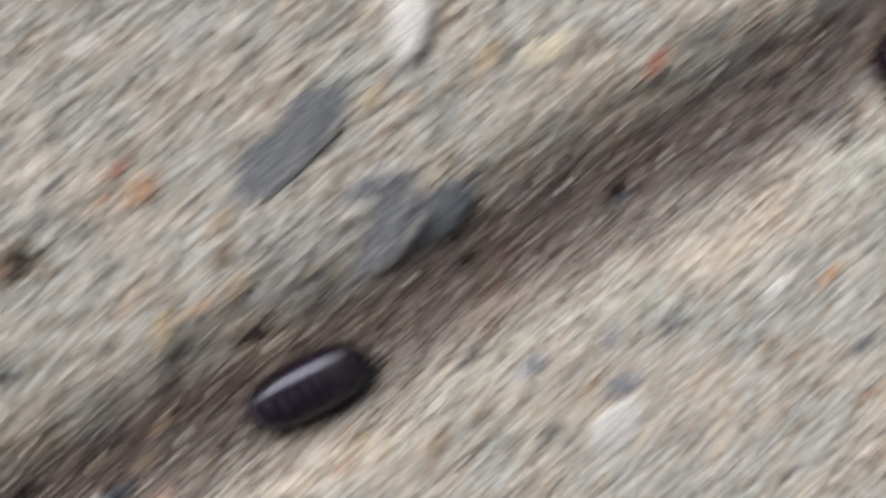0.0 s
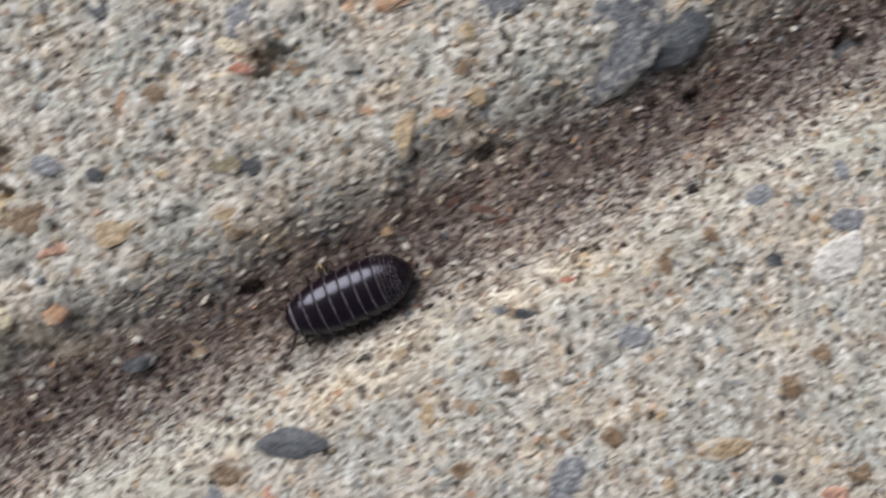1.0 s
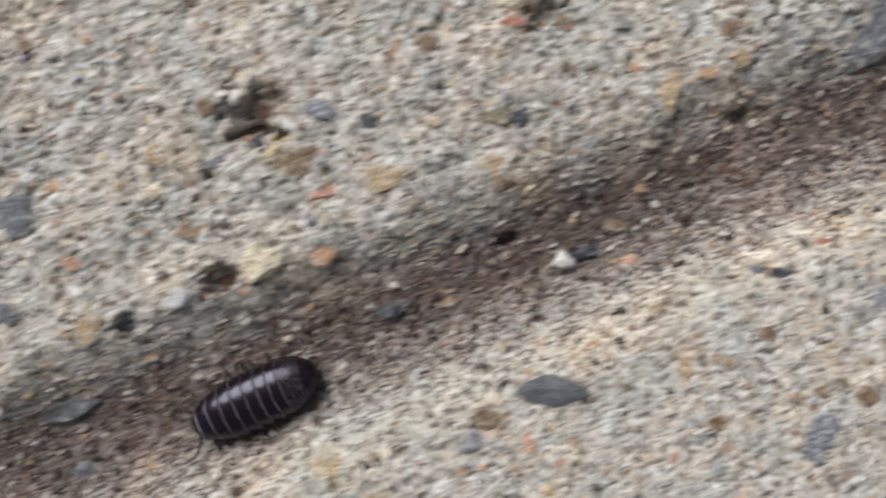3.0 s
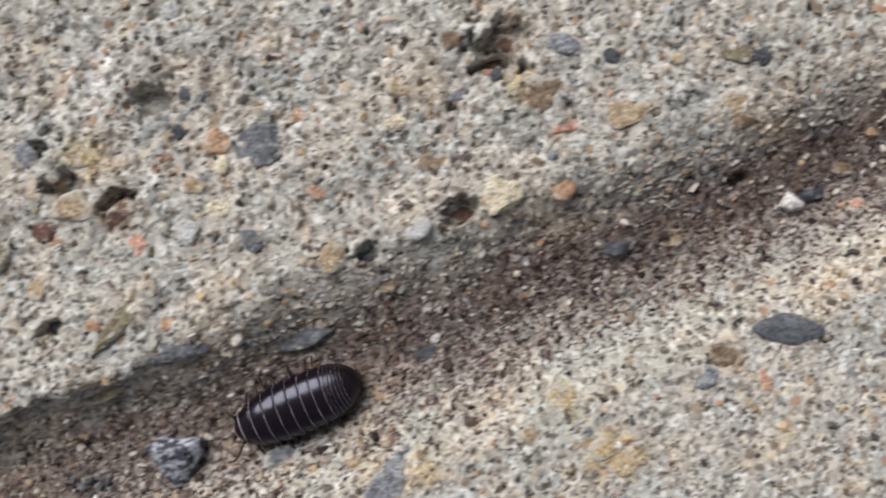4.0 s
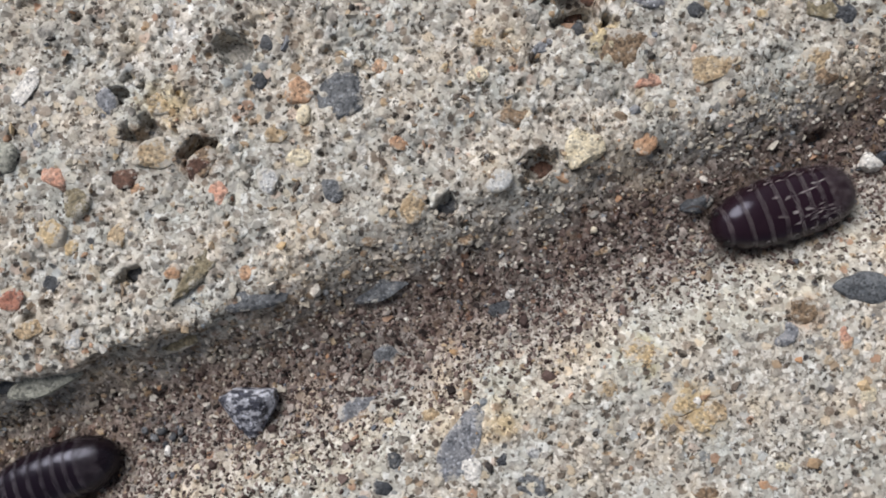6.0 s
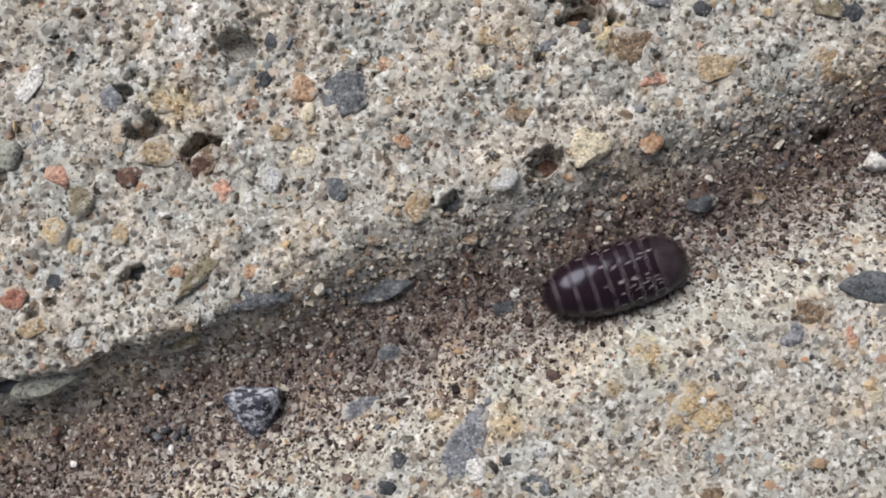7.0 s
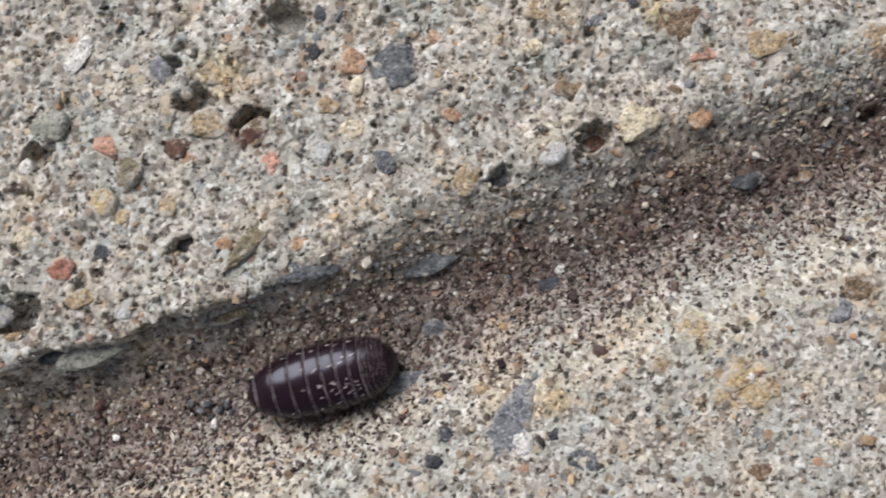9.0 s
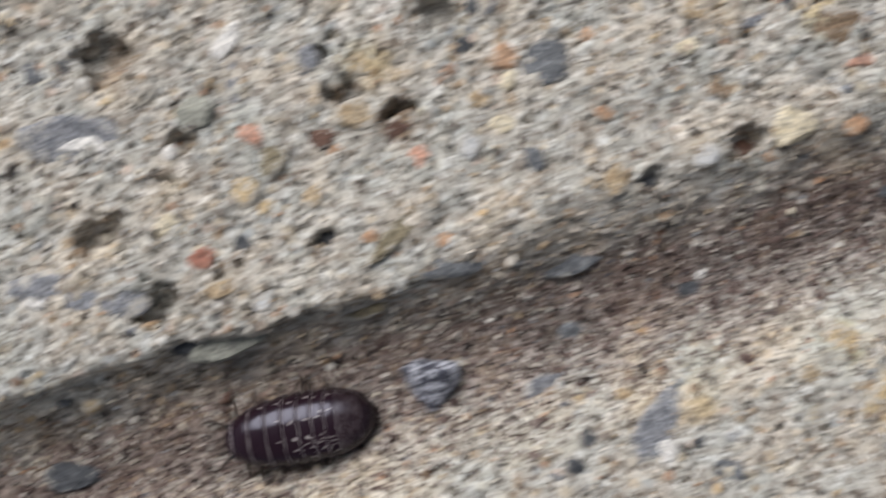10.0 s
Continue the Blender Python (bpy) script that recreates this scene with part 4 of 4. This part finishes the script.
# ---------------------------------------------------------------- woodlice
def woodlouse(label, length, width, height, shell, tail_shell, rim, rim_size, lengths, marks):
    """A woodlouse that faces +x; its origin lies on the ground under its middle. Millimetres."""
    body = tagged(new("woodlouse"), label, "woodlouse", group="woodlice in the groove")
    half, low = length / 2, 0.75

    def girth(x):
        u = min(abs(x / half), 0.9995)
        front = x > 0
        w = width / 2 * (1 - u ** (2.5 if front else 2.9)) ** 0.52
        h = (height - low) * (1 - u ** 4.4) ** 0.50
        return w, h

    def shell_point(x, a, grow, sag=0.0):
        w, h = girth(x)
        c, n = math.cos(a), math.sin(a)
        y = w * grow * math.copysign(abs(n) ** 0.90, n)
        z = low + h * grow * c ** 0.75 if c > 0 else low
        return Vector((x - sag * abs(n) ** 3, y, z))

    def plate(name, x_front, x_back, flare, sag, label="", coat=shell, hem=0.15):
        """One overlapping armour ring, thick, its rear edge raised over the next."""
        bm = bmesh.new()
        rows, around = 6, 26
        outer, inner = [], []
        for r in range(rows + 1):
            u = r / rows
            x = x_front + (x_back - x_front) * u
            grow = 0.965 + flare * (1 - (1 - u) ** 2.2)
            line, under = [], []
            for k in range(around + 1):
                a = -math.pi / 2 + math.pi * k / around
                side = abs(math.sin(a)) ** 7
                lobe = 1 - hem * side * ((1 - u) ** 2 + 0.45 * max(0.0, u - 0.75) ** 2 * 16)
                p = shell_point(x, a, grow * lobe, sag * u)
                p.z -= 0.22 * side * (1 - (2 * u - 1.1) ** 2)          # the skirt hangs in a rounded lobe
                line.append(bm.verts.new(p * MM))
                p = shell_point(x, a, grow * lobe * 0.91, sag * u)
                p.z = max(p.z - 0.05, low - 0.10)
                under.append(bm.verts.new(p * MM))
            outer.append(line)
            inner.append(under)
        for r in range(rows):
            for k in range(around):
                bm.faces.new((outer[r][k], outer[r][k + 1], outer[r + 1][k + 1], outer[r + 1][k]))
                bm.faces.new((inner[r][k], inner[r + 1][k], inner[r + 1][k + 1], inner[r][k + 1]))
        for k in range(around):
            bm.faces.new((outer[rows][k], outer[rows][k + 1], inner[rows][k + 1], inner[rows][k]))
            bm.faces.new((outer[0][k + 1], outer[0][k], inner[0][k], inner[0][k + 1]))
        for r in range(rows):
            for side in (0, around):
                bm.faces.new((outer[r][side], outer[r + 1][side], inner[r + 1][side], inner[r][side]))
        bmesh.ops.recalc_face_normals(bm, faces=bm.faces)
        smooth_all(bm)
        return part(name, bm, coat, body, label)

    def edge_line(parent, x_back, flare, sag, thick):
        """The pale rim along a ring's rear edge."""
        bm = bmesh.new()
        around, rings = 26, []
        for k in range(around + 1):
            a = radians(-78) + radians(156) * k / around
            mid = shell_point(x_back, a, 0.967 + flare, sag)
            out = Vector((0, math.sin(a), math.cos(a)))
            back = Vector((-1, 0, 0))
            t = thick * (0.45 + 0.55 * math.cos(a) ** 0.7) * (0.85 + 0.3 * noise.noise(Vector((a * 3, x_back, 0))))
            rings.append([bm.verts.new((mid + out * o * t + back * b * t) * MM) for o, b in ((0.5, -0.8), (0.6, 0.5), (-0.4, 0.8), (-0.6, -0.6))])
        for p, q in zip(rings, rings[1:]):
            for n in range(4):
                bm.faces.new((p[n], p[(n + 1) % 4], q[(n + 1) % 4], q[n]))
        bm.faces.new(rings[0])
        bm.faces.new(rings[-1][::-1])
        bmesh.ops.recalc_face_normals(bm, faces=bm.faces)
        smooth_all(bm)
        part("rim", bm, rim, parent, "pale rear edge")

    def pale_dash(parent, x, a, long, slant):
        """A short pale mark on a plate."""
        bm = bmesh.new()
        out = []
        for k in range(10):
            b = 2 * math.pi * k / 10
            out.append(bm.verts.new(shell_point(x + long * math.cos(b), a + slant * math.cos(b) + 0.020 * math.sin(b), 0.998) * MM))
        tip = bm.verts.new(shell_point(x, a, 1.006) * MM)
        for k in range(10):
            bm.faces.new((out[k], out[(k + 1) % 10], tip))
        bmesh.ops.recalc_face_normals(bm, faces=bm.faces)
        if tip.link_faces[0].normal.z < 0:
            bmesh.ops.reverse_faces(bm, faces=bm.faces)
        smooth_all(bm)
        part("pale_mark", bm, pale_mark, parent, "short pale mark")

    def tube(points, radii, sides=7):
        bm = bmesh.new()
        rings = []
        for n, (p, r) in enumerate(zip(points, radii)):
            way = (points[min(n + 1, len(points) - 1)] - points[max(n - 1, 0)]).normalized()
            side = way.cross(Vector((0.1, 0.2, 1))).normalized()
            up = side.cross(way)
            rings.append([bm.verts.new((p + (side * math.cos(a) + up * math.sin(a)) * r) * MM) for a in (2 * math.pi * k / sides for k in range(sides))])
        for p, q in zip(rings, rings[1:]):
            for n in range(sides):
                bm.faces.new((p[n], p[(n + 1) % sides], q[(n + 1) % sides], q[n]))
        bm.faces.new(rings[0][::-1])
        bm.faces.new(rings[-1])
        bmesh.ops.recalc_face_normals(bm, faces=bm.faces)
        smooth_all(bm)
        return bm

    head_back = half - 0.085 * length
    head = plate("head", half * 0.998, head_back, 0.03, 0.0, "dark rounded head tucked under the first plate")
    edge_line(head, head_back, 0.03, 0.0, 0.06)
    for side in (-1, 1):
        bm = bmesh.new()
        bmesh.ops.create_uvsphere(bm, u_segments=10, v_segments=7, radius=0.22 * MM)
        bmesh.ops.translate(bm, verts=bm.verts, vec=shell_point(half - 0.055 * length, side * 0.95, 1.0) * MM)
        smooth_all(bm)
        part("eye", bm, eye_black, head, "small black eye")
    x = head_back + 0.1
    rng = random.Random(31)
    spread = []
    for share in lengths:
        back = x - share * length
        ring = plate("thorax_plate", x + 0.12, back, 0.024, 0.22)
        edge_line(ring, back, 0.024, 0.22, rim_size)
        for a in marks if len(spread) > 2 else marks[:2 * len(spread)]:
            if rng.random() < 0.8:
                pale_dash(ring, back + rng.uniform(0.30, 0.75), a + rng.uniform(-0.06, 0.06), rng.uniform(0.09, 0.21), rng.uniform(-0.03, 0.05))
        spread.append((x + back) / 2)
        x = back + 0.06
    for share in (0.034, 0.033, 0.032, 0.030, 0.028):
        back = x - share * length
        ring = plate("tail_plate", x + 0.08, back, 0.028, 0.26, coat=tail_shell, hem=0.14)
        edge_line(ring, back, 0.028, 0.26, 0.4 * rim_size)
        x = back + 0.03
    plate("telson", x + 0.1, -half * 0.995, 0.02, 0.05, "short blunt tail plate", tail_shell, 0.03)
    bm = bmesh.new()                         # the pale underside
    bmesh.ops.create_uvsphere(bm, u_segments=20, v_segments=10, radius=0.5)
    for v in bm.verts:
        v.co = Vector((v.co.x * length * 0.86, v.co.y * width * 0.74, low + 0.45 + v.co.z * 0.9)) * MM
    smooth_all(bm)
    part("belly", bm, limb, body, "dull brown underside")
    for side in (-1, 1):
        root = Vector((half * 0.90, side * width * 0.17, low + 0.25))
        feeler = part("antenna", tube([Vector((0, 0, 0)), Vector((0.55, side * 0.55, 0.30)), Vector((1.15, side * 1.15, 0.25)), Vector((1.7, side * 1.35, 0.0)), Vector((2.4, side * 1.25, -0.12))], [0.14, 0.15, 0.12, 0.09, 0.03]), limb, body, "thin jointed antenna")
        feeler.location = root * MM
        FEELERS.append((feeler, root, side))
        part("uropod", tube([Vector((-half * 0.90, side * 0.35, low + 0.25)), Vector((-half * 0.98, side * 0.45, low + 0.15)), Vector((-half * 1.03, side * 0.48, low + 0.02))], [0.2, 0.16, 0.05]), limb, body)
        for n, lx in enumerate(spread):
            w = girth(lx)[0]
            root = Vector((lx, side * w * 0.45, low + 0.3))
            reach = w * 0.62
            leg = part("leg", tube([Vector((0, 0, 0)), Vector((0.1, side * reach * 0.55, 0.10)), Vector((0.15, side * reach * 0.95, -0.25)), Vector((0.1, side * (reach + 0.75), -0.98))], [0.17, 0.17, 0.15, 0.07]), limb, body, "thin brown leg")
            leg.location = root * MM
            LEGS.append((leg, root, side, n))
    return body


LEGS, FEELERS = [], []
dark_louse = woodlouse("glossy blue-black woodlouse crawling along the groove", 12.2, 5.6, 3.2, black_shell, black_tail, dull_rim, 0.034, [0.108, 0.106, 0.104, 0.102, 0.098, 0.092, 0.086], [])
brown_louse = woodlouse("glossy purple-brown woodlouse with pale segment edges crawling along the groove", 13.6, 6.5, 3.6, brown_shell, brown_tail, pale_rim, 0.036, [0.124, 0.120, 0.112, 0.102, 0.094, 0.086, 0.078], [-0.85, 0.85, -0.34, 0.14, 0.27, -0.22, 0.40, 0.55])

# seconds, along the groove, across it, lift over an obstacle, nose-up degrees, turn off the groove's line
DARK_ROWS = [
    (0, 40.2, -2.0, 0.0, 0, 1.0),
    (0.1, 38.2, -2.7, 0.0, 0, 1.0),
    (0.2, 36.6, -2.7, 0.0, 0, 1.0),
    (0.3, 34.2, -3.0, 0.0, 0, 0.5),
    (0.4, 32.5, -2.8, 0.0, 0, 0.5),
    (0.5, 30.2, -2.6, 0.0, 0, 0.3),
    (1, 22.0, -3.5, 0.0, 0, 1.2),
    (1.5, 14.4, -5.1, 0.0, 0, 3.0),
    (2, 6.0, -4.7, 0.0, 0, 0.0),
    (2.5, -2.9, -5.0, 0.0, 0, 2.5),
    (3, -12.0, -5.4, 0.0, 0, 4.5),
    (3.2, -15.4, -5.9, 0.0, 0, 5.0),
    (4.3, -36.0, -6.6, 0.0, 3, 3.0),
    (4.5, -39.4, -7.1, 0.5, 7, 2.0),
    (5, -43.2, -6.7, 1.1, -3, 2.5),
    (5.5, -52.1, -7.2, 0.1, -4, 0.5),
    (5.7, -55.9, -7.3, 0.0, 0, 0.0),
    (7, -76.9, -8.3, 0.0, 0, 2.0),
    (10, -125.9, -10.3, 0.0, 0, 2.0),
]
BROWN_ROWS = [
    (0, 104.6, 1.0, 0.0, 0, 2.0),
    (1, 89.1, 0.2, 0.0, 0, 2.0),
    (2, 73.6, -0.6, 0.0, 0, 2.0),
    (2.5, 68.1, -0.8, 0.0, 0, 2.0),
    (4, 42.7, -2.5, 0.0, 0, 2.0),
    (5.5, 17.4, -4.2, 0.0, 0, 1.0),
    (7, -7.7, -6.1, 0.0, 0, -0.5),
    (7.5, -15.7, -6.8, 0.0, 0, 5.0),
    (8, -23.0, -7.3, 0.0, 0, 1.0),
    (8.5, -31.3, -7.6, 0.2, 5, -4.0),
    (9, -39.8, -7.5, 1.1, 2, -3.0),
    (9.5, -47.7, -7.6, 0.9, -2, -6.0),
    (10, -54.7, -8.1, 0.1, 0, -5.0),
]


def on_groove(s, d, lift, nose, turn):
    """A woodlouse's pose on the groove's bed, in line with its slope."""
    z = [float(groove_profile(np.array(s), np.array(d + o))) for o in (-1.8, 0.0, 1.8)]
    roll = math.degrees(math.atan2(z[0] - z[2], 3.6)) * 0.7
    base = max(z[1], (z[0] + z[2]) / 2) + 0.25 + lift
    return pose((COS * s - SIN * d) * MM, (SIN * s + COS * d) * MM, base * MM, roll, -nose, 180 + 22.0 + turn)


def motions():
    for louse, rows in ((dark_louse, DARK_ROWS), (brown_louse, BROWN_ROWS)):
        walk(louse, [(t, on_groove(*rest)) for t, *rest in rows])
    for leg, root, side, n in LEGS:
        walk(leg, [(k / 8, pose(*(root * MM), side * (4 + 5 * math.cos(k * 1.9 + n * 1.3)), 0, 17 * math.sin(k * 1.9 + n * 1.3 + (side > 0) * 2.0))) for k in range(81)])
    for feeler, root, side in FEELERS:
        walk(feeler, [(k / 4, pose(*(root * MM), 0, 6 * math.sin(k * 1.3 + side), side * 12 * math.sin(k * 1.7 + side * 0.8))) for k in range(41)])


motions()
